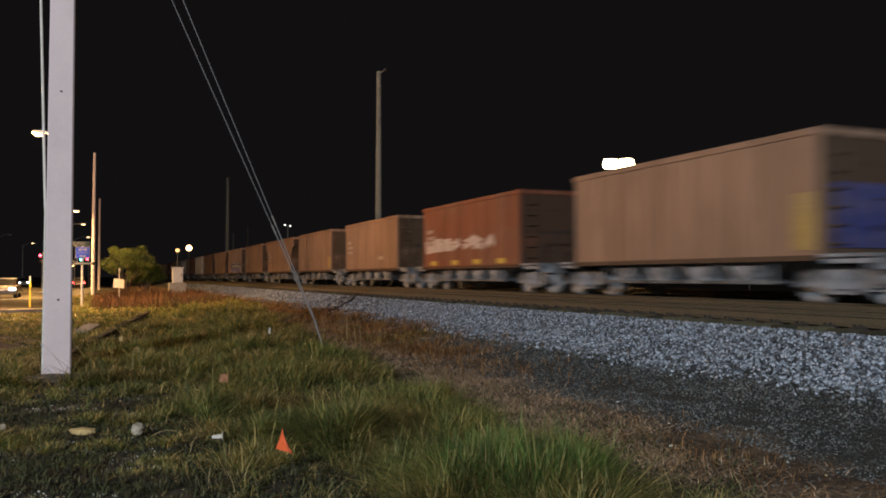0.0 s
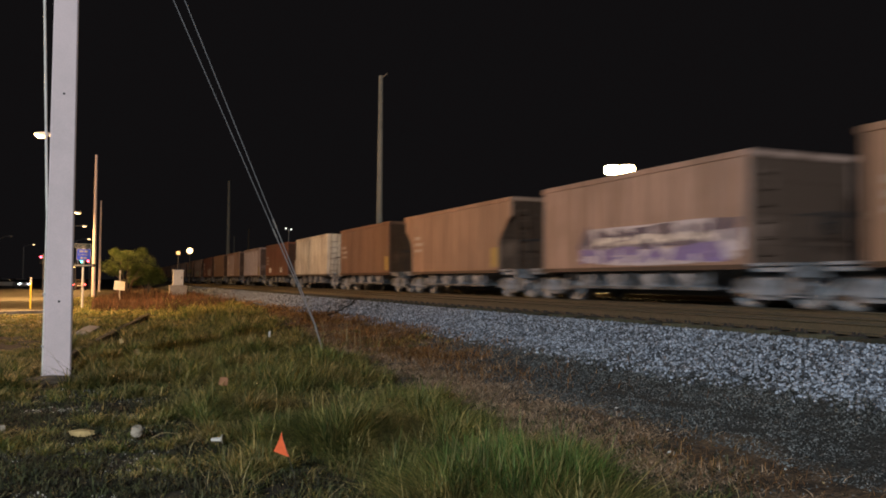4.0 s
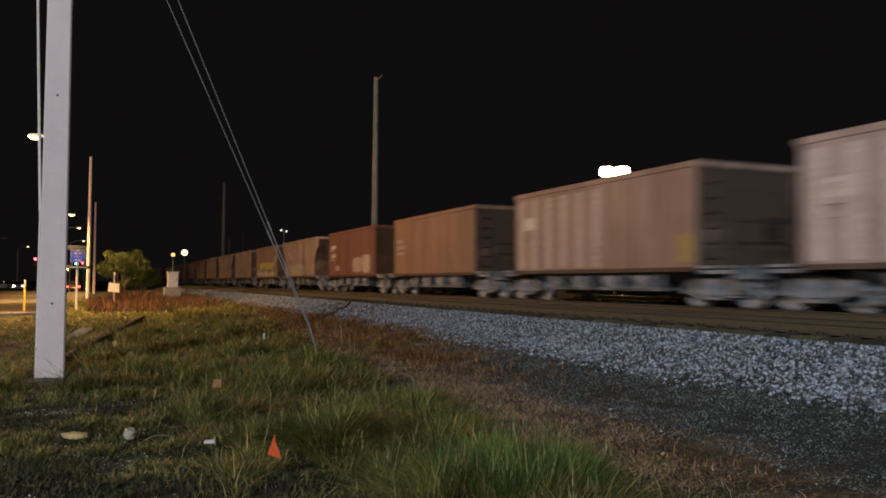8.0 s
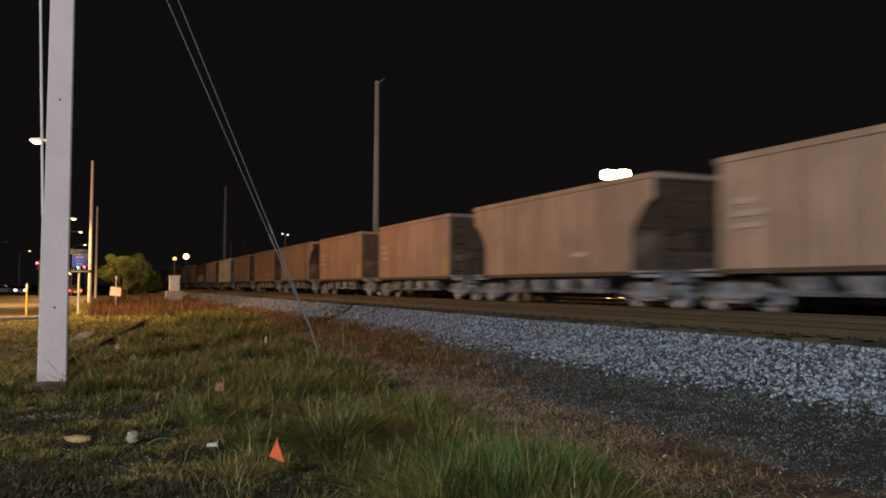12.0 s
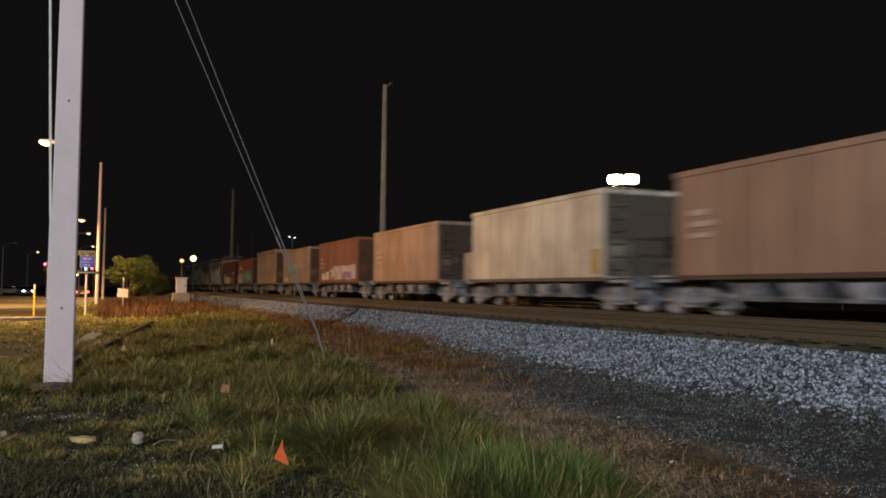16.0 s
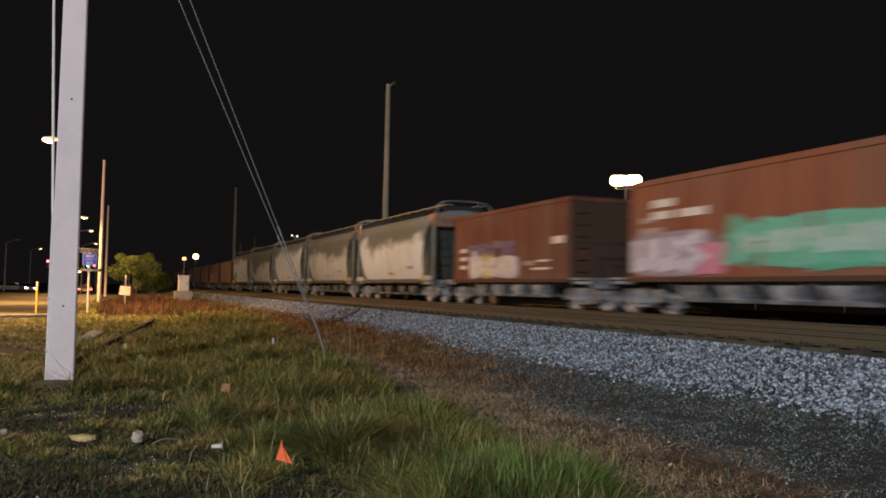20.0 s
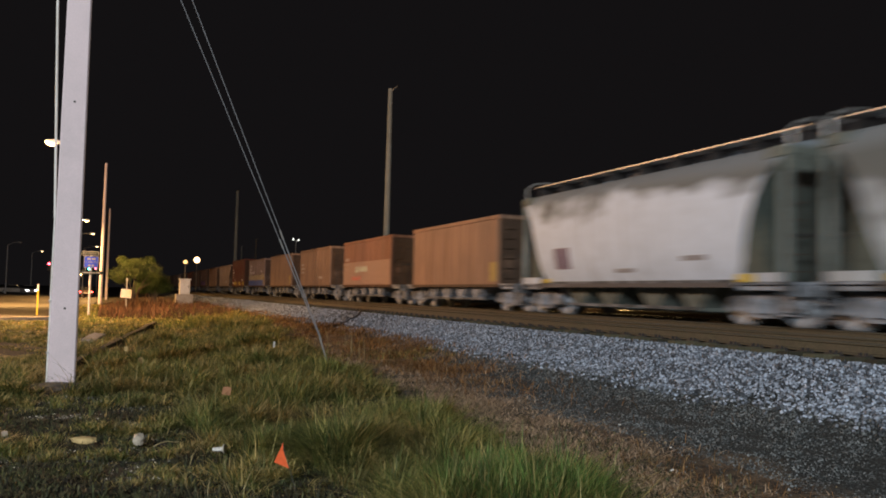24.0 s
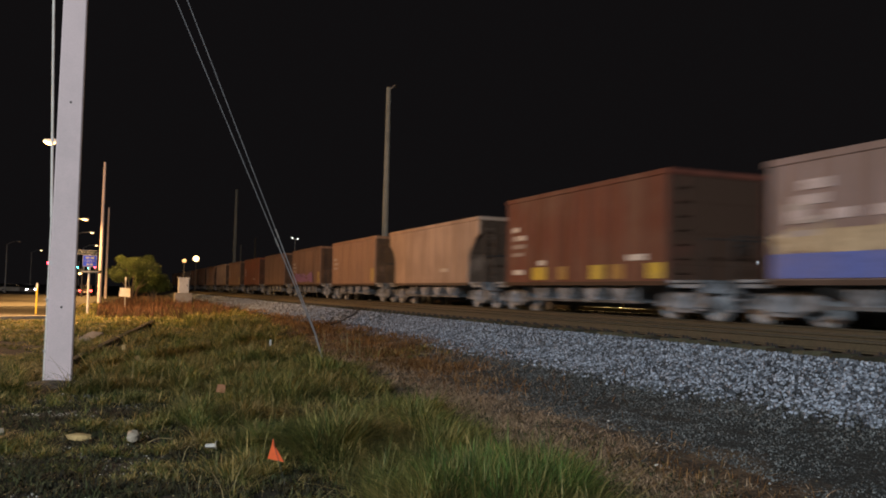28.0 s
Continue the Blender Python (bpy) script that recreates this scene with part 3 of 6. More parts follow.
        tube(bm, (0, 0.25 * math.cos(a), 0.25 * math.sin(a)), (0, 0.25 * math.cos(b), 0.25 * math.sin(b)), 0.02, n=5, caps=False)
    for k in range(4):
        a = k * math.tau / 8
        tube(bm, (0, 0.25 * math.cos(a), 0.25 * math.sin(a)), (0, -0.25 * math.cos(a), -0.25 * math.sin(a)), 0.014, n=5)
    tube(bm, (-0.2, 0, 0), (0.03, 0, 0), 0.03, n=6)
    part("brake_wheel", bm, M_DARKSTEEL, car).location = (foot + 0.30, 0.55, 1.9)
    underframe(car, foot, coupler_half)
    return car


HOPPER_Z = (0.95, 1.3, 1.87, 2.5, 3.08, 3.6, 3.88, 4.02, 4.07)
HOPPER_Y = (1.20, 1.38, 1.50, 1.55, 1.54, 1.45, 1.22, 0.7, 0.0)


def covered_hopper(half, coupler_half, name):
    """A covered hopper: a round-bellied shell whose ends are cut back in a curve from below, end frames, a roof with hatches and a railed walkway."""
    car = thing(name)
    h = half
    # height of the shell's lower edge along the car: flat between the ends, sweeping up over them
    sweep = ((0.0, 0.95), (0.10, 1.25), (0.20, 1.6), (0.32, 2.0), (0.46, 2.4), (0.62, 2.8), (0.82, 3.15), (1.05, 3.4), (1.35, 3.58))
    stations = [(-h - d, z) for d, z in sweep[::-1]] + [(-h + 2 * h * i / 6, 0.95) for i in range(1, 6)] + [(h + d, z) for d, z in sweep]
    bm = bmesh.new()
    rings = []
    for x, low in stations:
        zs = [low + (4.07 - low) * (1 - (1 - i / 14) ** 1.5) for i in range(15)]
        near = [(-float(np.interp(z, HOPPER_Z, HOPPER_Y)), z) for z in zs]
        ring = near + [(-y, z) for y, z in near[-2::-1]]
        rings.append([bm.verts.new((x, y, z)) for y, z in ring])
    for a, b in zip(rings, rings[1:]):
        for k in range(len(a) - 1):
            bm.faces.new((a[k], a[k + 1], b[k + 1], b[k]))
    bm.faces.new(rings[0][::-1])
    bm.faces.new(rings[-1])
    shell = part("shell", bm, M_SHELL, car, "pale bulging steel shell with dark dust stains", smooth=True)
    for f in shell.data.polygons:
        f.use_smooth = abs(f.normal.x) < 0.9
    for s in (-1, 1):
        e = s * h
        bm = bmesh.new()
        for inset in (0.0, 0.05):
            row = []
            for d, z in sweep:
                y = float(np.interp(z, HOPPER_Z, HOPPER_Y)) - 0.004
                row.append([bm.verts.new((e + s * (d - inset), q * y, z + 0.004)) for q in (-1, 1)])
            for p, q in zip(row, row[1:]):
                bm.faces.new((p[0], p[1], q[1], q[0]))
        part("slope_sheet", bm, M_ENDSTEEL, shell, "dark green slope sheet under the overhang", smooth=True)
        bm = bmesh.new()
        box(bm, min(e + s * 0.9, e + s * 1.50), max(e + s * 0.9, e + s * 1.50), -1.46, 1.46, 3.60, 3.86)
        box(bm, min(e + s * 1.40, e + s * 1.50), max(e + s * 1.40, e + s * 1.50), -1.46, 1.46, 3.30, 3.60)
        part("roof_end", bm, M_ENDSTEEL, car, "", 0.03)
        for y in (-1.38, 1.38):
            bm = bmesh.new()
            box(bm, e + s * 1.38 - 0.07, e + s * 1.38 + 0.07, y - 0.06, y + 0.06, 0.97, 3.6)
            part("corner_post", bm, M_ENDSTEEL, car, "", 0.01)
            bm = bmesh.new()
            prism(bm, [(e + s * 0.02, 1.0), (e + s * 0.95, 1.0), (e + s * 0.78, 1.9), (e + s * 0.62, 2.75), (e + s * 0.5, 2.45), (e + s * 0.24, 1.7)], "y", y - 0.02, y + 0.02)
            part("gusset_plate", bm, M_ENDSTEEL, car, "dark green end gusset")
            bm = bmesh.new()
            box(bm, min(e + s * 0.1, e + s * 1.35), max(e + s * 0.1, e + s * 1.35), y * 1.06 - 0.03, y * 1.06 + 0.03, 0.96, 1.16)
            part("bolster_plate", bm, M_BODY, car, "pale plate over the truck", 0.01)
        piece("ladder", ladder_mesh(2.75, 0.42), car, (e + s * 1.48, -1.1, 0.98))
        bm = bmesh.new()
        box(bm, -h, h, s * 1.42 - 0.04, s * 1.42 + 0.06, 0.90, 1.02)
        part("sill_channel", bm, M_GEAR, car)
        # the hand hold that loops over the end of the roof
        bm = bmesh.new()
        loop = [(-1.3, 3.85), (-1.3, 4.20), (-1.05, 4.40), (-0.55, 4.46), (0.55, 4.46), (1.05, 4.40), (1.3, 4.20), (1.3, 3.85)]
        for p, q in zip(loop, loop[1:]):
            tube(bm, (e + s * 1.47, *p), (e + s * 1.47, *q), 0.028, n=6)
        part("roof_handrail", bm, M_GALV, car, "galvanised hand hold over the roof end")
    bm = bmesh.new()
    box(bm, -h - 1.5, h + 1.5, -0.95, -0.55, 4.26, 4.30)
    box(bm, -h - 1.5, h + 1.5, 0.55, 0.95, 4.26, 4.30)
    part("roof_walkway", bm, M_GALV, car, "raised grating walkway on the roof")
    for i in range(9):
        x = -h - 1.3 + i * (2 * h + 2.6) / 8
        bm = bmesh.new()
        box(bm, x - 0.03, x + 0.03, -0.93, 0.93, 3.98, 4.26)
        part("walkway_bracket", bm, M_DARKSTEEL, car)
    for i in range(4):
        bm = bmesh.new()
        tube(bm, (-3.3 + i * 2.2, 0, 4.0), (-3.3 + i * 2.2, 0, 4.2), 0.42, n=14)
        part("roof_hatch", bm, M_BODY, car)
    for c in (-1.9, 1.9):
        for d in (-0.85, 0.85):
            bm = bmesh.new()
            prism(bm, [(c + d - 0.78, 0.95), (c + d + 0.78, 0.95), (c + d + 0.22, 0.34), (c + d - 0.22, 0.34)], "y", -1.18, 1.18)
            box(bm, c + d - 0.3, c + d + 0.3, -1.2, 1.2, 0.26, 0.36)
            part("outlet_bay", bm, M_BAY, car, "grey-green outlet bay", 0.015)
    bm = bmesh.new()
    box(bm, -3.1, 3.1, -1.3, -1.24, 0.30, 0.38)
    part("lower_rail", bm, M_GEAR, car)
    underframe(car, h, coupler_half)
    return car


STROKES = (((0, 0), (0, 1), (1, 0.9), (1, 0)), ((0, 0), (0, 1), (1, 0.75), (0.1, 0.45), (1, 0)), ((1, 1), (0, 0.85), (0, 0.1), (1, 0)), ((0, 1), (0, 0), (1, 0.1), (1, 1)),
           ((1, 1), (0, 0.8), (1, 0.35), (0, 0)), ((0, 0), (0.5, 1), (1, 0)), ((1, 1), (0, 0.95), (0, 0.05), (1, 0), (1, 0.45), (0.5, 0.45)))


def ribbon(path, r, y):
    """A thick spray stroke along a path of (x, z) on the car's side."""
    bm = bmesh.new()
    pts = [Vector(p) for p in path]
    rows = []
    for i, p in enumerate(pts):
        d0 = (p - pts[i - 1]).normalized() if i else (pts[1] - p).normalized()
        d1 = (pts[i + 1] - p).normalized() if i < len(pts) - 1 else d0
        t = (d0 + d1)
        t = t.normalized() if t.length > 0.2 else d0
        n = Vector((-t.y, t.x)) * r * min(1.7, 1 / max(0.4, t.dot(d0)))
        p = p - t * r * 0.7 if i == 0 else p + t * r * 0.7 if i == len(pts) - 1 else p
        rows.append([bm.verts.new((q.x, yy, q.y)) for q in (p - n, p + n) for yy in (y, y + 0.03)])
    for a, b in zip(rows, rows[1:]):
        bm.faces.new((a[0], b[0], b[2], a[2]))
        bm.faces.new((a[1], b[1], b[0], a[0]))
        bm.faces.new((a[2], b[2], b[3], a[3]))
    return bm


def graffiti(car, seed, x0, x1, z0, z1, colour, letters):
    """A row of sprayed letter-like strokes on the side of a car; it spells nothing."""
    rnd = random.Random(seed)
    pitch = (x1 - x0) / letters
    r = min(0.17 * pitch, 0.21 * (z1 - z0))
    for i in range(letters):
        lo, hi = z0 + r + rnd.uniform(0, 0.12) * (z1 - z0), z1 - r - rnd.uniform(0, 0.14) * (z1 - z0)
        left, wide, lean = x0 + i * pitch + r, pitch * rnd.uniform(0.68, 0.85) - r, rnd.uniform(-0.12, 0.16) * pitch
        path = [(left + u * wide + v * lean, lo + v * (hi - lo)) for u, v in STROKES[rnd.randrange(len(STROKES))]]
        g = part("graffiti", ribbon(path, r * rnd.uniform(0.85, 1.1), -1.5645 - 0.0024 * (seed % 7) - 0.0003 * (i % 3)), M_GRAFF, car, "weathered spray-paint stroke")
        g.color = (*colour, 1)


def fill(car, seed, x0, x1, z0, z1, colour):
    """A loose sprayed ground under letters, with a ragged rim."""
    rnd = random.Random(seed)
    bm = bmesh.new()
    y = -1.5625
    rim = []
    for k in range(44):
        q = k * math.tau / 44
        wob = 1 + rnd.uniform(-0.07, 0.05)
        rim.append(((x0 + x1) / 2 + (x1 - x0) / 2 * wob * math.copysign(abs(math.cos(q)) ** 0.35, math.cos(q)), max(0.97, (z0 + z1) / 2 + (z1 - z0) / 2 * wob * math.copysign(abs(math.sin(q)) ** 0.45, math.sin(q)))))
    front, back = [bm.verts.new((u, y, v)) for u, v in rim], [bm.verts.new((u, y + 0.03, v)) for u, v in rim]
    bm.faces.new(front)
    for k in range(44):
        bm.faces.new((front[k], front[(k + 1) % 44], back[(k + 1) % 44], back[k]))
    g = part("graffiti", bm, M_GRAFF, car, "weathered spray-paint ground")
    g.color = (*colour, 1)


def shell_patch(car, x0, x1, z0, z1, colour, label):
    """A painted block that follows the bulge of a covered hopper."""
    bm = bmesh.new()
    rows = []
    for i in range(5):
        z = z0 + (z1 - z0) * i / 4
        y = -float(np.interp(z, (0.95, 1.3, 1.87, 2.5, 3.08), (1.20, 1.38, 1.50, 1.55, 1.54)))
        rows.append([bm.verts.new((x, yy, z)) for yy in (y - 0.012, y + 0.02) for x in (x0, x1)])
    for a, b in zip(rows, rows[1:]):
        bm.faces.new((a[0], a[1], b[1], b[0]))
        bm.faces.new((a[1], a[3], b[3], b[1]))
        bm.faces.new((a[2], a[0], b[0], b[2]))
    g = part("emblem", bm, M_GRAFF, car, label)
    g.color = (*colour, 1)


def patch(car, x0, x1, z0, z1, colour, name="marking"):
    bm = bmesh.new()
    box(bm, x0, x1, -1.568, -1.5335, z0, z1)
    g = part(name, bm, M_GRAFF, car, "painted stencil block")
    g.color = (*colour, 1)


def end_patch(car, x, y0, y1, z0, z1, colour):
    bm = bmesh.new()
    box(bm, x, x + 0.01, y0, y1, z0, z1)
    g = part("end_paint", bm, M_GRAFF, car, "painted patch on the end wall")
    g.color = (*colour, 1)


TAN, ORANGE_TAN, PINK = (0.36, 0.235, 0.17), (0.335, 0.205, 0.138), (0.40, 0.28, 0.235)
RED, DEEP_RED, BROWN = (0.265, 0.088, 0.046), (0.150, 0.046, 0.030), (0.22, 0.13, 0.09)
CREAM, GREY, PALE = (0.84, 0.81, 0.72), (0.50, 0.48, 0.46), (0.46, 0.34, 0.27)
W, Y, PUR = (0.75, 0.72, 0.70), (0.62, 0.45, 0.05), (0.28, 0.14, 0.34)

# number: kind, colour; the rest is weathered tan or brown
CARS = {
    -2: ("flat", TAN), -1: ("flat", TAN), 0: ("flat", RED), 1: ("flat", TAN), 2: ("flat", TAN), 3: ("slope", ORANGE_TAN), 4: ("flat", ORANGE_TAN),
    5: ("flat", PINK), 6: ("slope", TAN), 7: ("flat", BROWN), 8: ("flat", CREAM), 9: ("flat", (0.225, 0.092, 0.060)), 10: ("flat", (0.50, 0.40, 0.385)), 11: ("flat", PINK),
    12: ("flat", ORANGE_TAN), 13: ("flat", (0.235, 0.105, 0.075)), 14: ("slope", PALE), 15: ("flat", TAN), 16: ("flat", PALE), 17: ("slope", PALE), 18: ("flat", PINK),
    19: ("flat", TAN), 20: ("slope", TAN), 21: ("flat", ORANGE_TAN), 22: ("flat", TAN), 23: ("flat", (0.84, 0.80, 0.68)), 24: ("flat", PALE), 25: ("flat", (0.245, 0.108, 0.074)),
    26: ("flat", PALE), 27: ("capped", PALE), 28: ("flat", RED), 29: ("flat", DEEP_RED), 30: ("covered", (0.53, 0.62, 0.73)), 31: ("covered", (0.44, 0.49, 0.52)),
    32: ("covered", (0.58, 0.66, 0.78)), 33: ("covered", (0.43, 0.49, 0.55)), 34: ("covered", (0.58, 0.66, 0.78)), 35: ("flat", ORANGE_TAN),
    36: ("flat", (0.28, 0.145, 0.10)), 37: ("flat", TAN), 38: ("flat", TAN), 39: ("flat", (0.36, 0.27, 0.26)), 40: ("tall", DEEP_RED), 41: ("slope", PALE),
    42: ("flat", ORANGE_TAN), 43: ("flat", BROWN), 44: ("flat", BROWN), 45: ("flat", RED),
}


SLACK = ((-2, 0.3), (-1, 0.3), (0, 0.0), (2, -0.4), (4, 0.0), (5, 0.25), (8, 0.4), (11, 0.6), (12, 0.5), (13, 0.7), (14, 0.1), (15, 0.1), (18, -0.2), (21, 0.1), (23, 0.1),
         (24, -0.3), (25, -0.2), (26, 0.06), (27, -0.1), (29, 0.0))


def car_centre(k):
    """Where the middle of car k stands along the track at the clip's start; the couplings have a little slack."""
    if k < 30:
        return -30.0 - 12.52 * k + float(np.interp(k, [a for a, _ in SLACK], [b for _, b in SLACK]))
    if k < 35:
        return -406.5 - 13.13 * (k - 30)
    return -471.45 - 12.6 * (k - 35) + (0.15 if k == 39 else 0.0)


CAR_LEN = 9.2
TRAIN = []


SPECIAL = {
    0: "red-oxide stone hopper car with white graffiti and yellow marks", 5: "faded stone hopper car with white and blue graffiti",
    10: "faded pinkish stone hopper car with pale vertical stripes", 11: "faded pinkish stone hopper car with pale vertical stripes",
    13: "red-oxide stone hopper car with a pale repainted panel", 14: "pale stone hopper car with overhanging ends and faint graffiti",
    15: "rust-tan stone hopper car with yellow and white graffiti", 25: "red-oxide stone hopper car with white stencil blocks",
    26: "pale tan stone hopper car with small teal graffiti", 27: "tall pale stone hopper car with a deep rim band",
    28: "red-oxide stone hopper car with teal and white graffiti", 29: "dark red stone hopper car with white and yellow graffiti",
    34: "pale covered hopper car with a dark painted emblem", 36: "red stone hopper car with a pale lower side and graffiti",
    39: "pinkish stone hopper car with a blue painted band", 43: "brown stone hopper car with purple graffiti",
}


def build_train():
    masters = {}
    names = {"flat": "stone_hopper_car", "slope": "stone_hopper_car", "tall": "stone_hopper_car", "capped": "stone_hopper_car", "covered": "covered_hopper_car"}
    words = {"flat": "open stone hopper car with ribbed sides", "slope": "open stone hopper car with overhanging ends",
             "tall": "tall open hopper car with yellow patches", "capped": "tall hopper car with a deep rim band",
             "covered": "covered hopper car with stained bulging sides"}
    for kind in ("flat", "slope", "tall", "capped", "covered"):
        if kind == "covered":
            masters[kind] = covered_hopper(4.6, 6.565, names[kind])
        else:
            masters[kind] = rock_car("flat" if kind == "tall" else kind, 11.0 if kind == "slope" else CAR_LEN, 6.26, {"flat": 3.47, "slope": 3.47, "tall": 3.80, "capped": 3.80}[kind], names[kind])
    used = set()
    for k in range(-2, 55):
        kind, colour = CARS.get(k, ("flat" if k % 3 else "slope", (TAN, BROWN, ORANGE_TAN, PALE)[k % 4]))
        place = pose(car_centre(k), TRAIN_Y, RAIL_Z)
        if kind in used:
            car = copy_thing(masters[kind], place)
        else:
            car = masters[kind]
            car.matrix_basis = place
            used.add(kind)
        TRAIN.append((k, kind, car, colour))
    for k, kind, car, colour in TRAIN:
        rnd = random.Random(100 + k)
        f = rnd.uniform(0.9, 1.1)
        tone = {RED: "red-oxide", DEEP_RED: "dark red", CREAM: "cream-white", GREY: "grey", PINK: "faded pinkish", BROWN: "brown", PALE: "pale tan"}.get(colour, "rust-tan")
        if kind == "covered":
            tone = "pale grey"
        tagged(car, SPECIAL.get(k, f"{tone} {words[kind]} on the track"), "freight car", "cars of the freight train")
        for o in car.children_recursive:
            o.color = (*[c * f for c in colour], {30: 0.82, 31: 0.95, 32: 0.55, 33: 1.25, 34: 0.45}.get(k, 1))
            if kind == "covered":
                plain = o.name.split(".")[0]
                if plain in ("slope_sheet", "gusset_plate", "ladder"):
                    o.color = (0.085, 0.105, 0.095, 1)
                elif plain == "roof_end":
                    o.color = (0.52, 0.30, 0.18, 1) if k == 30 else (0.17, 0.19, 0.17, 1)
                elif plain == "corner_post":
                    o.color = (0.27, 0.31, 0.30, 1)
    by = {k: car for k, _, car, _ in TRAIN}
    # paint and stencils; the rear of the side is at -4.55
    for k, kind, car, colour in TRAIN:
        if kind == "covered":
            patch(car, 4.75, 5.2, 0.96, 1.14, Y)
            patch(car, -4.4, -3.9, 0.98, 1.10, Y)
            shell_patch(car, 2.6, 3.5, 1.5, 1.62, (0.30, 0.30, 0.33), "faint stencil block")
            shell_patch(car, -0.4, 0.5, 1.25, 1.36, (0.34, 0.34, 0.37), "faint stencil block")
            continue
        rnd = random.Random(300 + k)
        faint = tuple(0.55 * c + 0.25 for c in colour)
        if k % 3 != 2:
            patch(car, -4.1, -3.5, 2.35, 2.5, faint)
            patch(car, -4.1, -3.2, 2.08, 2.22, faint)
            patch(car, -4.1, -3.3, 1.82, 1.94, faint)
        if k % 4 == 1:
            patch(car, 1.6, 2.4, 1.4, 1.55, faint)
        if k % 4 in (2, 3):
            patch(car, 4.0, 4.5, 1.05, 1.75, (0.42, 0.30, 0.08))
    graffiti(by[0], 1, -4.2, 2.8, 1.5, 2.15, (0.58, 0.50, 0.50), 7)
    for x in (-3.6, -1.3, 0.8, 2.9):
        patch(by[0], x, x + 0.55, 1.0, 1.18, Y)
    end_patch(by[-1], 4.63, -1.2, 0.9, 1.1, 2.4, (0.05, 0.06, 0.22))
    patch(by[-1], 4.0, 4.5, 1.05, 2.2, (0.40, 0.29, 0.10))
    fill(by[5], 2, -2.4, 4.3, 1.0, 2.05, (0.58, 0.56, 0.66))
    graffiti(by[5], 3, -2.4, 4.2, 1.35, 2.1, (0.10, 0.085, 0.14), 7)
    graffiti(by[5], 4, -2.2, 4.0, 1.0, 1.5, (0.20, 0.17, 0.46), 6)
    graffiti(by[5], 5, -1.6, 3.6, 1.5, 1.8, W, 9)
    for x in (-3.0, 1.8):
        patch(by[9], x, x + 0.75, 1.15, 1.55, W)
    patch(by[10], -3.9, -3.2, 2.2, 2.6, W)
    patch(by[11], -3.9, -3.2, 2.25, 2.65, W)
    for k in (10, 11):
        for i in range(9 if k == 10 else 6):
            x = -4.35 + i * 0.9
            patch(by[k], x, x + 0.34, 1.0, 3.2, (0.74, 0.67, 0.68) if k == 10 else (0.56, 0.46, 0.44), "pale_stripe")
    patch(by[36], -4.55, 4.55, 0.98, 2.25, (0.37, 0.245, 0.20), "lower_panel")
    for k in (8, 23):
        bm = bmesh.new()
        box(bm, -5.62, -4.72, -1.45, -0.4, 0.975, 2.0)
        part("equipment_box", bm, M_CONCRETE_OLD, by[k], "grey equipment box on the end platform", 0.02)
    for o in by[8].children:
        if o.name.startswith("end_wall"):
            o.material_slots[0].link = "OBJECT"
            o.material_slots[0].material = M_BODY
    fill(by[13], 5, 0.7, 2.3, 1.1, 1.9, (0.46, 0.36, 0.31))
    fill(by[13], 6, 2.5, 3.8, 1.05, 2.0, (0.52, 0.43, 0.38))
    fill(by[13], 7, -2.9, -2.2, 1.2, 1.5, (0.46, 0.36, 0.31))
    for z in (2.0, 2.5):
        patch(by[13], -4.0, -3.1, z, z + 0.2, W)
    fill(by[14], 6, -2.4, 2.0, 0.99, 1.7, (0.48, 0.43, 0.35))
    graffiti(by[14], 7, -2.2, 1.9, 1.05, 1.85, (0.42, 0.46, 0.37), 5)
    graffiti(by[14], 8, -2.3, 0.4, 1.0, 1.4, (0.50, 0.44, 0.24), 4)
    for x, z in ((-3.4, 2.5), (-3.4, 1.55), (-2.7, 1.35), (-2.6, 2.2)):
        patch(by[14], x, x + 0.55, z, z + 0.14, (0.55, 0.42, 0.38))
    fill(by[15], 9, -3.8, 4.4, 0.98, 1.95, (0.50, 0.45, 0.38))
    fill(by[15], 10, -2.8, 3.7, 1.45, 2.15, (0.58, 0.50, 0.17))
    graffiti(by[15], 11, -3.7, 3.9, 1.05, 1.75, (0.62, 0.58, 0.56), 6)
    graffiti(by[15], 12, -3.6, 4.3, 1.2, 1.95, (0.30, 0.24, 0.18), 5)
    graffiti(by[15], 13, -2.6, 3.4, 1.55, 2.15, (0.66, 0.57, 0.14), 6)
    graffiti(by[15], 14, 3.4, 4.5, 1.9, 2.7, (0.50, 0.42, 0.40), 1)
    patch(by[25], -3.6, -2.9, 1.1, 1.5, W)
    patch(by[25], -2.5, -1.9, 1.1, 1.6, W)
    graffiti(by[25], 23, -1.4, 4.3, 1.0, 2.0, (0.60, 0.55, 0.62), 6)
    graffiti(by[25], 24, 1.2, 3.4, 1.1, 1.6, PUR, 4)
    fill(by[26], 15, -2.7, 0.5, 1.8, 2.3, (0.46, 0.50, 0.36))
    graffiti(by[26], 16, -2.7, 0.5, 1.72, 2.3, (0.24, 0.42, 0.33), 4)
    graffiti(by[26], 17, 1.3, 2.2, 2.0, 2.6, (0.56, 0.40, 0.42), 2)
    patch(by[26], -3.7, -2.9, 1.1, 1.3, W)
    fill(by[28], 18, -4.5, -1.2, 0.99, 2.1, (0.30, 0.26, 0.36))
    graffiti(by[28], 19, -4.5, -1.4, 1.0, 2.1, (0.62, 0.60, 0.76), 3)
    fill(by[28], 20, -2.0, -0.8, 1.0, 1.75, (0.68, 0.22, 0.38))
    graffiti(by[28], 22, -0.9, 4.45, 1.0, 2.35, (0.06, 0.42, 0.31), 4)
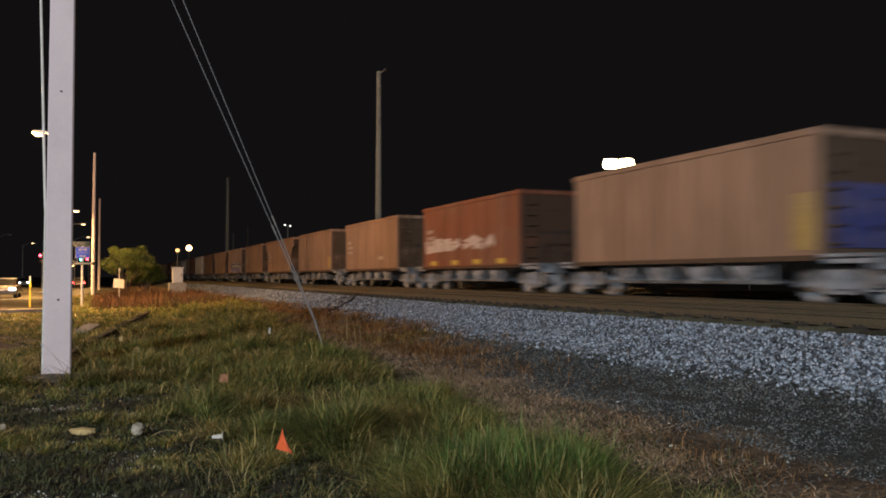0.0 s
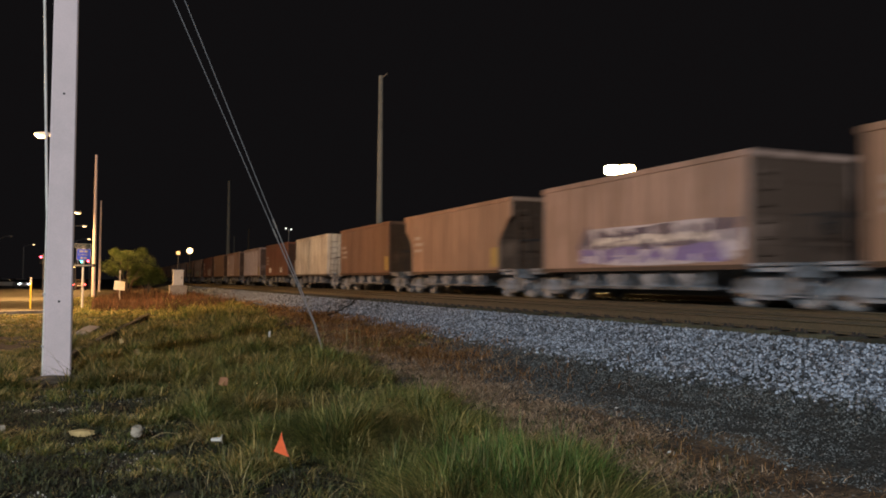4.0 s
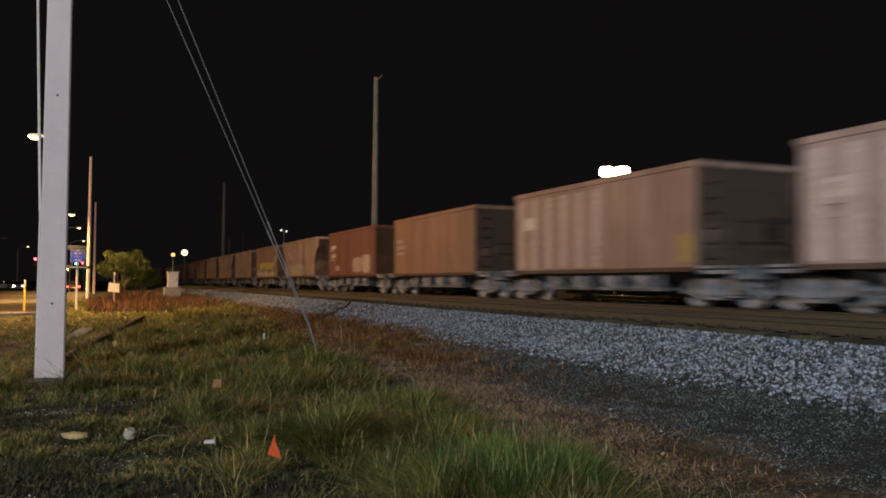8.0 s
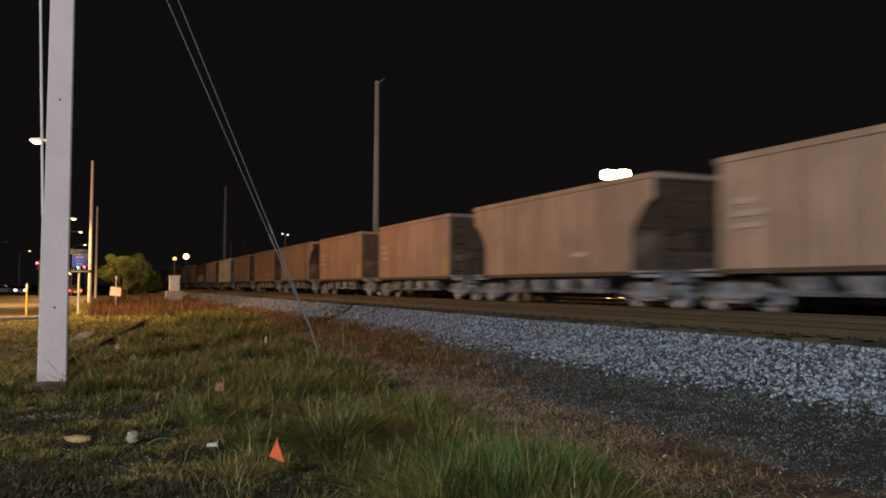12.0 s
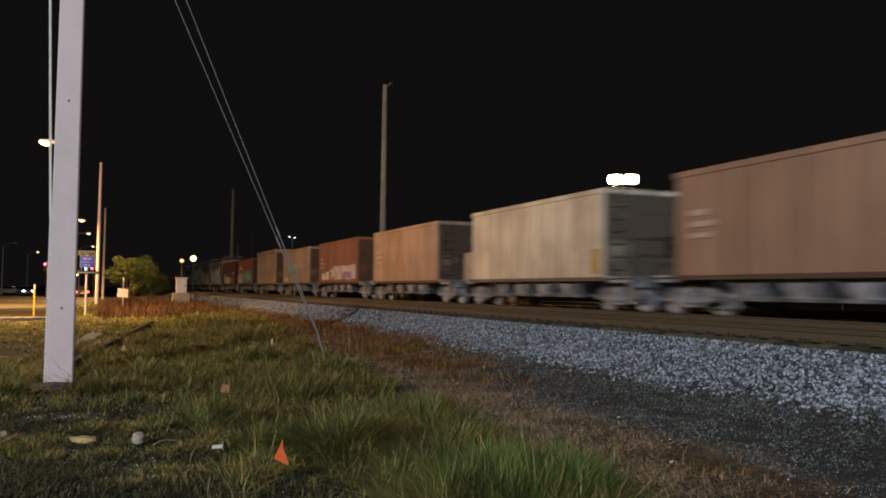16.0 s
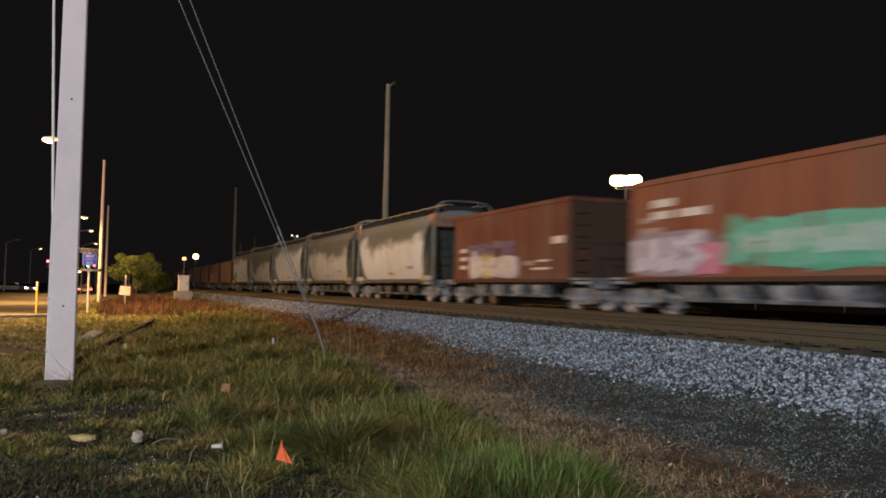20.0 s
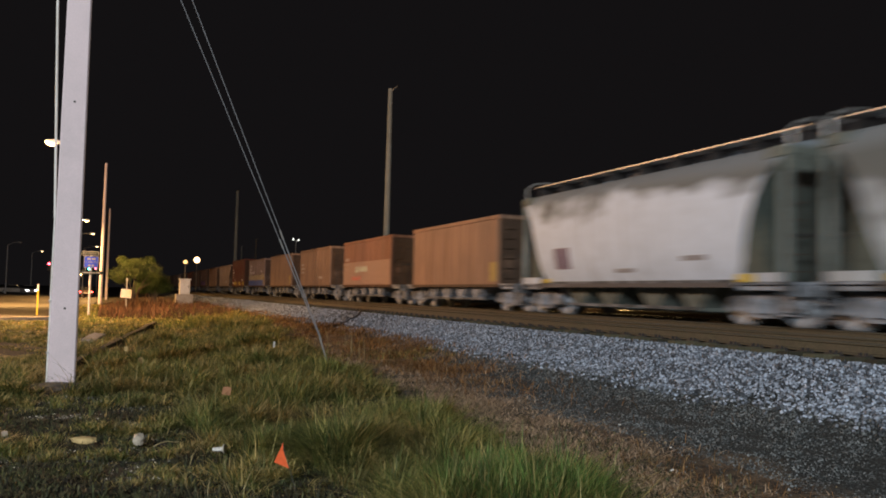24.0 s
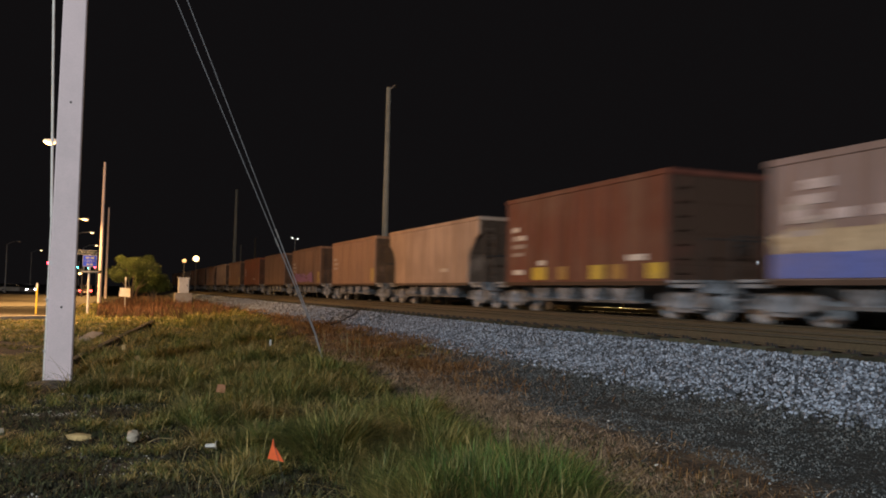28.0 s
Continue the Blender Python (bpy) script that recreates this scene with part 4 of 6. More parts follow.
    graffiti(by[28], 23, -0.7, 4.4, 1.05, 2.3, (0.12, 0.52, 0.40), 5)
    graffiti(by[28], 24, -0.4, 4.2, 1.4, 2.0, (0.36, 0.60, 0.56), 6)
    for x, z, w in ((-3.6, 2.72, 0.9), (-3.6, 2.42, 0.75), (-2.5, 2.42, 1.0)):
        patch(by[28], x, x + w, z, z + 0.2, W)
    for z in (1.35, 1.68, 2.0):
        patch(by[29], -3.9, -3.3, z, z + 0.15, W)
    fill(by[29], 24, -3.0, -1.9, 0.99, 2.15, (0.50, 0.50, 0.66))
    fill(by[29], 25, -1.9, -0.7, 0.99, 1.95, (0.46, 0.44, 0.12))
    fill(by[29], 26, -0.7, 1.2, 0.99, 1.75, (0.46, 0.46, 0.60))
    graffiti(by[29], 27, -3.0, 1.2, 1.75, 2.35, (0.13, 0.09, 0.20), 4)
    graffiti(by[29], 28, -2.9, 1.1, 1.05, 1.8, (0.66, 0.64, 0.66), 5)
    patch(by[29], 3.6, 4.3, 2.05, 2.28, W)
    patch(by[29], 2.2, 3.4, 1.25, 1.32, W)
    patch(by[29], 2.6, 3.4, 1.5, 1.57, W)
    shell_patch(by[34], -3.75, -2.85, 1.40, 2.05, (0.20, 0.16, 0.24), "dark purple square emblem")
    graffiti(by[36], 18, -1.9, 0.6, 1.65, 2.05, (0.55, 0.62, 0.52), 4)
    graffiti(by[36], 19, -2.6, -0.6, 1.2, 1.5, (0.6, 0.16, 0.13), 3)
    patch(by[39], -4.5, 4.5, 0.98, 1.48, (0.10, 0.17, 0.56), "blue_band")
    fill(by[39], 20, -4.45, 4.4, 1.48, 1.95, (0.42, 0.33, 0.22))
    graffiti(by[39], 29, -4.4, 4.4, 1.40, 2.05, (0.55, 0.46, 0.32), 11)
    for x, z, w in ((-3.9, 2.45, 0.8), (-4.1, 2.15, 0.6), (-3.0, 2.12, 0.6), (-3.7, 2.75, 0.7), (-1.9, 2.12, 0.8), (2.6, 2.2, 0.6)):
        patch(by[39], x, x + w, z, z + 0.2, (0.60, 0.52, 0.54))
    for x, w, c in ((-2.6, 0.9, Y), (1.0, 0.7, Y), (3.8, 0.7, Y), (-0.9, 0.5, (0.38, 0.22, 0.05)), (2.1, 0.6, (0.38, 0.22, 0.05))):
        patch(by[40], x, x + w, 1.02, 1.42, c)
    for x, z, w in ((-4.1, 2.65, 0.45), (-3.9, 2.35, 0.7), (-2.2, 1.48, 0.45), (-4.0, 1.2, 0.7), (2.9, 1.5, 0.8)):
        patch(by[40], x, x + w, z, z + 0.16, W)
    graffiti(by[43], 22, -3.5, 2.5, 1.05, 1.8, PUR, 6)


build_train()

# ---- poles, lamps and signs ----
def utility_pole():
    """The square tapered concrete pole with its conduit and drilled holes."""
    pole = thing("utility_pole", (-14.50, -0.662, 0), "pale square concrete utility pole with a conduit, in the grass", "utility pole", rz=0.5)
    bm = bmesh.new()
    hgt, a, b = 11.0, 0.196, 0.160
    corners = ((-1, -1), (1, -1), (1, 1), (-1, 1))
    lo = [bm.verts.new((sx * a, sy * a, -0.3)) for sx, sy in corners]
    hi = [bm.verts.new((sx * b, sy * b, hgt)) for sx, sy in corners]
    for k in range(4):
        bm.faces.new((lo[k], lo[(k + 1) % 4], hi[(k + 1) % 4], hi[k]))
    bm.faces.new(hi)
    bm.faces.new(lo[::-1])
    part("shaft", bm, M_CONCRETE, pole, "", 0.02)
    bm = bmesh.new()
    tube(bm, (0.12, -0.211, 0.0), (0.12, -0.203, 2.6), 0.014, n=10)
    tube(bm, (0.12, -0.203, 2.6), (0.12, -0.462, 10.5), 0.020, n=10)
    part("conduit", bm, M_WHITE, pole, "white conduit strapped to the pole")
    for z in (0.5, 1.3):
        bm = bmesh.new()
        y = -0.196 + 0.0033 * z
        box(bm, 0.085, 0.155, y - 0.042, y + 0.01, z, z + 0.03)
        part("strap", bm, M_GALV, pole)
    for z in (1.2, 4.43, 7.5):
        bm = bmesh.new()
        tube(bm, (0.15, 0.0, z), (0.1995 - 0.0033 * z, 0.0, z), 0.018, n=8)
        part("bolt_hole", bm, M_DARK, pole)
    # two guy wires run from bands near the top to one anchor rod
    bm = bmesh.new()
    for z in (9.58, 10.28):
        w = 0.196 - 0.0033 * z + 0.012
        box(bm, -w, w, -w, w, z - 0.04, z + 0.04)
    part("guy_band", bm, M_GALV, pole)
    return pole


def guy_wires():
    anchor, joint = Vector((-17.15, 4.28, 0.05)), 0.17
    guy = thing("guy_wire_pair", tuple(anchor), "two steel guy wires with pale guards on one anchor rod", "guy wire")
    bm = bmesh.new()
    tube(bm, (0, 0, -0.2), Vector((-14.5, -0.62, 9.58)) * 0.06 - anchor * 0.06, 0.02, n=6)
    part("anchor_rod", bm, M_GALV, guy)
    for z in (9.58, 10.28):
        top = Vector((-14.5, -0.60, z)) - anchor
        bm = bmesh.new()
        tube(bm, top * 0.05, top, 0.008, n=5)
        part("wire", bm, M_WIRE, guy)
        bm = bmesh.new()
        tube(bm, top * 0.055, top * 0.25, 0.0125, n=6)
        part("guard", bm, M_WIRE, guy, "grey plastic guard on the wire")
        bm = bmesh.new()
        tube(bm, top * 0.245, top * 0.262, 0.018, n=6)
        part("clamp", bm, M_GALV, guy)


def street_lamp(place, hgt, reach, heading, power_lens, group="street lamps along the road", pole_r=0.10):
    """A tall mast with one arm, a cobra head and a lit lens; the head stands over place."""
    x, y = place
    dx, dy = math.cos(radians(heading)), math.sin(radians(heading))
    lampost = thing("street_lamp", (x - dx * reach, y - dy * reach, 0), "tall steel street lamp with a lit warm head", "street lamp", group, rz=heading)
    bm = bmesh.new()
    tube(bm, (0, 0, 0), (0, 0, hgt - 0.4), pole_r, pole_r * 0.6, n=8)
    tube(bm, (0, 0, 0), (0, 0, 0.35), pole_r * 1.8, pole_r * 1.6, n=8)
    part("mast", bm, M_GALV, lampost)
    bm = bmesh.new()
    tube(bm, (0, 0, hgt - 0.45), (reach * 0.5, 0, hgt), 0.045, n=6)
    tube(bm, (reach * 0.5, 0, hgt), (reach, 0, hgt + 0.05), 0.045, n=6)
    part("arm", bm, M_GALV, lampost)
    bm = bmesh.new()
    prism(bm, [(reach - 0.3, hgt), (reach + 0.45, hgt), (reach + 0.38, hgt + 0.12), (reach - 0.1, hgt + 0.18), (reach - 0.3, hgt + 0.1)], "y", -0.17, 0.17)
    head = part("head", bm, M_GALV, lampost, "", 0.02)
    bm = bmesh.new()
    bmesh.ops.create_uvsphere(bm, u_segments=12, v_segments=8, radius=1)
    bmesh.ops.transform(bm, matrix=Matrix.Translation((reach + 0.1, 0, hgt - 0.02)) @ Matrix.Diagonal((0.24, 0.18, 0.11, 1)), verts=bm.verts)
    part("lens", bm, power_lens, head, "glowing lens", smooth=True)
    return lampost


def plain_pole(name, place, hgt, r, label, mat, arm=None, base=0.0):
    """A far pole, with a short bracket at the top where it has one."""
    p = thing(name, (place[0], place[1], base), label, "pole")
    bm = bmesh.new()
    tube(bm, (0, 0, 0), (0, 0, hgt), r, r * 0.62, n=10)
    part("shaft", bm, mat, p)
    if arm:
        bm = bmesh.new()
        tube(bm, (0, 0, hgt - 0.25), (arm[0], arm[1], hgt + arm[2]), 0.05, n=6)
        part("bracket", bm, M_GALV, p)
        bm = bmesh.new()
        for k in range(3):
            tube(bm, (arm[0], arm[1], hgt + arm[2] - 0.12 * k), (arm[0], arm[1], hgt + arm[2] - 0.12 * k - 0.07), 0.10, 0.05, n=8)
        part("insulator", bm, M_DARK, p)
        for z in (0.93, 0.88, 0.80):
            bm = bmesh.new()
            box(bm, r * 0.6, r * 0.6 + 0.30, -0.04, 0.04, hgt * z - 0.05, hgt * z + 0.05)
            part("cleat", bm, M_GALV, p)
    return p


def yard_lamp():
    """The bright flood lamp beyond the train."""
    y = thing("flood_lamp_mast", (-37.5, 24.85, 0.1), "steel mast with a blazing warm flood lamp beyond the train", "flood lamp")
    bm = bmesh.new()
    tube(bm, (0, 0, 0), (0, 0, 7.5), 0.11, 0.07, n=10)
    part("mast", bm, M_POST, y)
    bm = bmesh.new()
    box(bm, -0.06, 0.06, -0.7, 0.7, 6.88, 6.96)
    part("crossbar", bm, M_POST, y)
    way = (Vector((0, 0, 1.5)) - Vector((-37.5, 24.85, 7.5))).normalized()
    for s in (-0.39, 0.39):
        m = Matrix.Translation((0, 0, 7.36)) @ way.to_track_quat("X", "Z").to_matrix().to_4x4() @ Matrix.Translation((0, s, 0))
        rim = [(0.43 * math.copysign(abs(math.cos(k * math.tau / 20)) ** 0.6, math.cos(k * math.tau / 20)),
                0.27 * math.copysign(abs(math.sin(k * math.tau / 20)) ** 0.6, math.sin(k * math.tau / 20))) for k in range(20)]
        bm = bmesh.new()
        prism(bm, [(u * 0.6, v * 0.6) for u, v in rim], "x", -0.34, -0.12)
        prism(bm, rim, "x", -0.12, 0.10)
        bmesh.ops.transform(bm, matrix=m, verts=bm.verts)
        h = part("flood_head", bm, M_POST, y, "", 0.02)
        bm = bmesh.new()
        prism(bm, [(u * 0.985, v * 0.97) for u, v in rim], "x", 0.101, 0.16)
        bmesh.ops.transform(bm, matrix=m, verts=bm.verts)
        part("lens", bm, G_YARD, h, "blazing warm lens", 0.02)


def area_light(place, hgt, mat, label, scale=1.0, base=0.1):
    """A post-top lamp beyond the train: pole, bracket and a glowing globe."""
    p = thing("post_lamp", (place[0], place[1], base), label, "post lamp")
    bm = bmesh.new()
    tube(bm, (0, 0, 0), (0, 0, hgt - base - 0.12), 0.05, 0.035, n=8)
    part("post", bm, M_POST, p)
    bm = bmesh.new()
    tube(bm, (0, 0, hgt - base - 0.14), (0, 0, hgt - base - 0.08), 0.16 * scale, 0.2 * scale, n=10)
    part("collar", bm, M_POST, p)
    bm = bmesh.new()
    bmesh.ops.create_uvsphere(bm, u_segments=12, v_segments=8, radius=0.22 * scale)
    bmesh.ops.transform(bm, matrix=Matrix.Translation((0, 0, hgt - base + 0.05)), verts=bm.verts)
    part("globe", bm, mat, p, "glowing globe", smooth=True)


def written(text, size, place, turn, mat, parent, name="lettering"):
    c = bpy.data.curves.new(name, "FONT")
    c.body, c.size, c.align_x, c.align_y, c.extrude = text, size, "CENTER", "CENTER", 0.003
    ob = new(name, c)
    ob.data.materials.append(mat)
    ob.parent = parent
    ob.matrix_basis = Matrix.Translation(place) @ turn
    return ob


def direction_sign():
    s = thing("road_sign", (-47.0, -1.05, 0.0), "blue and dark road sign on a white post beside the road", "road sign")
    face = Matrix.Rotation(math.pi / 2, 4, "Z") @ Matrix.Rotation(math.pi / 2, 4, "X")
    bm = bmesh.new()
    tube(bm, (0, 0, -0.2), (0, 0, 2.42), 0.055, n=10)
    part("post", bm, M_WHITE, s, "white round post")
    bm = bmesh.new()
    box(bm, 0.06, 0.085, -0.56, 0.36, 3.12, 3.34)
    plate = part("name_plate", bm, M_GREENSIGN, s, "dark green name plate")
    bm = bmesh.new()
    for a, b, c, d in ((-0.56, 0.36, 3.12, 3.14), (-0.56, 0.36, 3.32, 3.34), (-0.56, -0.54, 3.14, 3.32), (0.34, 0.36, 3.14, 3.32)):
        box(bm, 0.083, 0.089, a, b, c, d)
    part("border", bm, M_SIGNWHITE, plate)
    written("PALM BEACH", 0.115, (0.0865, -0.10, 3.23), face, M_SIGNWHITE, plate)
    bm = bmesh.new()
    box(bm, 0.06, 0.085, -0.32, 0.36, 2.50, 3.08)
    panel = part("blue_panel", bm, M_BLUE, s, "blue panel with white lettering")
    bm = bmesh.new()
    for a, b, c, d in ((-0.32, 0.36, 2.50, 2.52), (-0.32, 0.36, 3.06, 3.08), (-0.32, -0.30, 2.52, 3.06), (0.34, 0.36, 2.52, 3.06)):
        box(bm, 0.083, 0.089, a, b, c, d)
    part("border", bm, M_SIGNWHITE, panel)
    written("CARGO", 0.15, (0.0865, 0.02, 2.78), face, M_SIGNWHITE, panel)
    for z, w in ((2.95, 0.20), (2.61, 0.15)):
        bm = bmesh.new()
        box(bm, 0.083, 0.089, 0.02 - w, 0.02 - 0.025, z - 0.045, z + 0.045)
        box(bm, 0.083, 0.089, 0.02 + 0.025, 0.02 + w, z - 0.045, z + 0.045)
        part("text_bar", bm, M_SIGNWHITE, panel)
    bm = bmesh.new()
    box(bm, 0.06, 0.085, -0.50, 0.60, 2.16, 2.32)
    low = part("street_plate", bm, M_GREENSIGN, s, "green lower plate")
    bm = bmesh.new()
    box(bm, 0.083, 0.089, -0.40, 0.46, 2.21, 2.27)
    part("text_bar", bm, M_SIGNWHITE, low)
    bm = bmesh.new()
    for y in (-0.25, 0.28):
        box(bm, -0.0, 0.06, y - 0.012, y + 0.012, 2.2, 3.3)
    box(bm, -0.02, 0.058, -0.05, 0.05, 2.2, 3.2)
    part("bracket", bm, M_GALV, s)


def marker_post():
    p = thing("marker_post", (-48.6, -3.55, 0), "yellow marker post with a white top by the driveway", "marker post")
    bm = bmesh.new()
    tube(bm, (0, 0, -0.1), (0, 0, 1.35), 0.048, n=10)
    part("post", bm, M_YELLOW, p)
    bm = bmesh.new()
    tube(bm, (0, 0, 1.35), (0, 0, 1.6), 0.052, 0.044, n=10)
    part("cap", bm, M_WHITE, p, "white cap")


def marker_box():
    p = thing("warning_plate_post", (-54.95, 0.85, 0.0), "white plate on a thin post among brown weeds", "marker")
    bm = bmesh.new()
    tube(bm, (0, 0, 0), (0, 0, 1.95), 0.04, n=8)
    part("post", bm, M_GALV, p)
    bm = bmesh.new()
    prism(bm, [(-0.36, 0.92), (0.28, 0.86), (0.30, 1.40), (-0.30, 1.45)], "x", 0.045, 0.10)
    part("plate", bm, M_WHITE, p, "tilted white plate", 0.01)
    bm = bmesh.new()
    tube(bm, (0, 0, 1.90), (0, 0, 2.08), 0.055, n=8)
    part("cap", bm, M_WHITE, p)


def relay_cabinet():
    c = thing("relay_cabinet", (-65.8, 5.05, 0.15), "white metal relay cabinet on a concrete plinth beside the track", "cabinet")
    bm = bmesh.new()
    box(bm, -0.5, 0.5, -0.62, 0.62, 0, 0.98)
    part("plinth", bm, M_CONCRETE_OLD, c, "grey concrete plinth", 0.03)
    bm = bmesh.new()
    box(bm, -0.35, 0.35, -0.37, 0.37, 0.98, 2.05)
    body = part("housing", bm, M_WHITE, c, "", 0.02)
    bm = bmesh.new()
    box(bm, 0.35, 0.375, -0.33, 0.33, 1.03, 2.0)
    door = part("door", bm, M_WHITE, body, "", 0.005)
    bm = bmesh.new()
    box(bm, 0.375, 0.40, 0.22, 0.26, 1.45, 1.60)
    part("handle", bm, M_DARK, body)
    bm = bmesh.new()
    prism(bm, [(-0.42, 2.05), (0.42, 2.05), (0.38, 2.13), (-0.38, 2.13)], "y", -0.42, 0.42)
    part("roof", bm, M_WHITE, body)


def traffic_signal(place, hgt, lit, heading_label, pole=True):
    s = thing("traffic_signal", (place[0], place[1], 0), heading_label, "traffic light")
    if pole:
        bm = bmesh.new()
        tube(bm, (-0.2, 0.25, 0), (-0.2, 0.25, hgt + 0.7), 0.08, 0.06, n=8)
        part("mast", bm, M_GALV, s)
        bm = bmesh.new()
        tube(bm, (-0.2, 0.25, hgt + 0.2), (-0.1, 0, hgt + 0.2), 0.03, n=6)
        part("bracket", bm, M_GALV, s)
    bm = bmesh.new()
    box(bm, -0.12, 0.12, -0.18, 0.18, hgt - 0.55, hgt + 0.55)
    h = part("housing", bm, M_DARK, s, "", 0.02)
    for i, z in enumerate((0.35, 0.0, -0.35)):
        bm = bmesh.new()
        tube(bm, (0.12, 0, hgt + z), (0.15, 0, hgt + z), 0.15, n=12)
        on = lit == i
        part("lens", bm, (G_RED if i == 0 else G_AMBER if i == 1 else G_GREEN) if on else M_DARK, h, "lit lens" if on else "")
        bm = bmesh.new()
        tube(bm, (0.12, 0, hgt + z + 0.02), (0.32, 0, hgt + z), 0.17, n=12, caps=False)
        part("visor", bm, M_DARK, h)


def car(place, heading, colour, head, tail, label):
    """A saloon car: shell, cabin glass, wheels and lights. It faces its own +x."""
    c = thing("car", (*place, 0.0), label, "car", rz=heading)
    bm = bmesh.new()
    lower = [(-2.25, 0.32), (2.2, 0.30), (2.28, 0.62), (2.15, 0.80), (1.0, 0.95), (-1.75, 0.98), (-2.25, 0.90), (-2.3, 0.55)]
    prism(bm, lower, "y", -0.88, 0.88)
    body = part("body", bm, M_CARPAINT, c, "", 0.05)
    body.color = (*colour, 1)
    bm = bmesh.new()
    prism(bm, [(1.0, 0.95), (0.25, 1.40), (-1.05, 1.43), (-1.75, 0.98)], "y", -0.76, 0.76)
    part("cabin", bm, M_GLASS, c, "dark window glass", 0.06)
    bm = bmesh.new()
    prism(bm, [(0.20, 1.40), (-1.0, 1.43), (-0.95, 1.47), (0.1, 1.45)], "y", -0.70, 0.70)
    r = part("roof", bm, M_CARPAINT, c, "", 0.02)
    r.color = (*colour, 1)
    for x in (-1.4, 1.4):
        for y in (-0.80, 0.80):
            bm = bmesh.new()
            tube(bm, (x, y - 0.11, 0.32), (x, y + 0.11, 0.32), 0.32, n=16)
            w = part("wheel", bm, M_TYRE, c)
            bm = bmesh.new()
            s = 1 if y > 0 else -1
            tube(bm, (x, y + s * 0.11, 0.32), (x, y + s * 0.125, 0.32), 0.20, n=10)
            part("rim", bm, M_GALV, w)
    for y in (-0.66, 0.66):
        bm = bmesh.new()
        box(bm, 2.16, 2.29, y - 0.2, y + 0.2, 0.60, 0.76)
        part("headlight", bm, G_HEAD if head else M_GLASS, c, "glowing headlight" if head else "", 0.02)
        bm = bmesh.new()
        box(bm, -2.325, -2.22, y - 0.2, y + 0.2, 0.68, 0.84)
        part("tail_light", bm, G_TAIL if tail else M_GLASS, c, "glowing red tail light" if tail else "", 0.02)
    bm = bmesh.new()
    box(bm, -2.33, -2.3, -0.26, 0.26, 0.55, 0.66)
    part("plate_bar", bm, M_WHITE, c)
    return c


utility_pole()
guy_wires()
street_lamp((-45.9, -2.95), 8.6, 0.8, -90, G_LAMP)
street_lamp((-98.0, -2.9), 8.55, 2.0, 90, G_LAMP)
street_lamp((-122.0, -2.75), 8.55, 2.0, 90, G_LAMP)
street_lamp((-161.0, -2.8), 8.55, 2.0, 90, G_LAMP)
street_lamp((-184.5, -13.2), 8.2, 2.0, 60, G_LAMP)
street_lamp((-150.0, -14.0), 8.2, 2.0, 60, M_GALV)
plain_pole("light_pole", (-75.0, -0.85), 11.75, 0.16, "tall pale pole lit by a street lamp", M_CONCRETE)
plain_pole("light_pole", (-110.0, -0.6), 11.0, 0.15, "tall pale pole lit by a street lamp", M_CONCRETE)
plain_pole("transmission_pole", (-64.85, 20.35), 18.0, 0.30, "tall tapered concrete transmission pole with a short bracket", M_FARPOLE, (0.75, 0.35, 0.12), 0.1)
plain_pole("transmission_pole", (-140.7, 18.5), 17.6, 0.32, "tall tapered concrete transmission pole far down the line", M_FARPOLE, (0.8, 0.2, 0.1), 0.1)
plain_pole("signal_mast", (-198.0, 27.4), 11.5, 0.24, "far mast with a short arm", M_FARPOLE, (0.9, 0.2, 0.0), 0.1)
plain_pole("signal_mast", (-177.8, 27.5), 12.1, 0.22, "far mast with a short arm", M_FARPOLE, (1.2, 0.3, 0.1), 0.1)
twin = plain_pole("twin_lamp_mast", (-156.8, 31.6), 10.9, 0.14, "far mast with two small lit lamps", M_GALV, None, 0.1)
for dy, dz in ((-0.55, 0.2), (0.45, 0.05)):
    bm = bmesh.new()
    box(bm, -0.05, 0.05, min(dy, 0), max(dy, 0), 10.7 + dz, 10.78 + dz)
    part("arm", bm, M_GALV, twin)
    bm = bmesh.new()
    bmesh.ops.create_uvsphere(bm, u_segments=8, v_segments=6, radius=0.16)
    bmesh.ops.transform(bm, matrix=Matrix.Translation((0.1, dy, 10.9 + dz)), verts=bm.verts)
    part("lens", bm, G_DIM, twin, "small lit lens")
yard_lamp()
area_light((-41.1, 43.7), 6.2, G_LAMP, "post lamp with a warm globe beyond the tracks", 1.5)
area_light((-44.8, 39.85), 4.0, G_COOL, "post lamp with a cool white globe beyond the tracks", 1.2)
area_light((-71.75, 5.5), 3.65, G_WARMDIM, "small post lamp with a warm globe near the cabinet", 0.75)
area_light((-109.5, 9.75), 5.1, G_LAMP, "bright post lamp down the line", 1.7, 0.6)
direction_sign()
marker_post()
marker_box()
relay_cabinet()
traffic_signal((-119.7, -7.62), 3.95, 0, "traffic signal showing red over the road")
traffic_signal((-150.0, -3.55), 4.7, 2, "traffic signal showing green over the road")
traffic_signal((-150.0, -2.6), 4.1, 0, "far traffic signal showing red")
traffic_signal((-150.0, -5.26), 4.73, 2, "traffic signal showing green over the road")
traffic_signal((-150.0, -1.83), 4.47, 2, "traffic signal showing green over the road")
traffic_signal((-120.0, -3.85), 3.05, 1, "traffic signal showing amber")
car((-128.0, -3.25), 180, (0.07, 0.035, 0.03), False, True, "dark red car waiting with its tail lights on")
car((-141.0, -4.6), 180, (0.12, 0.12, 0.13), False, True, "dark car waiting with its tail lights on")
car((-149.0, -12.2), 15, (0.6, 0.6, 0.6), True, False, "far white car with its headlights on")
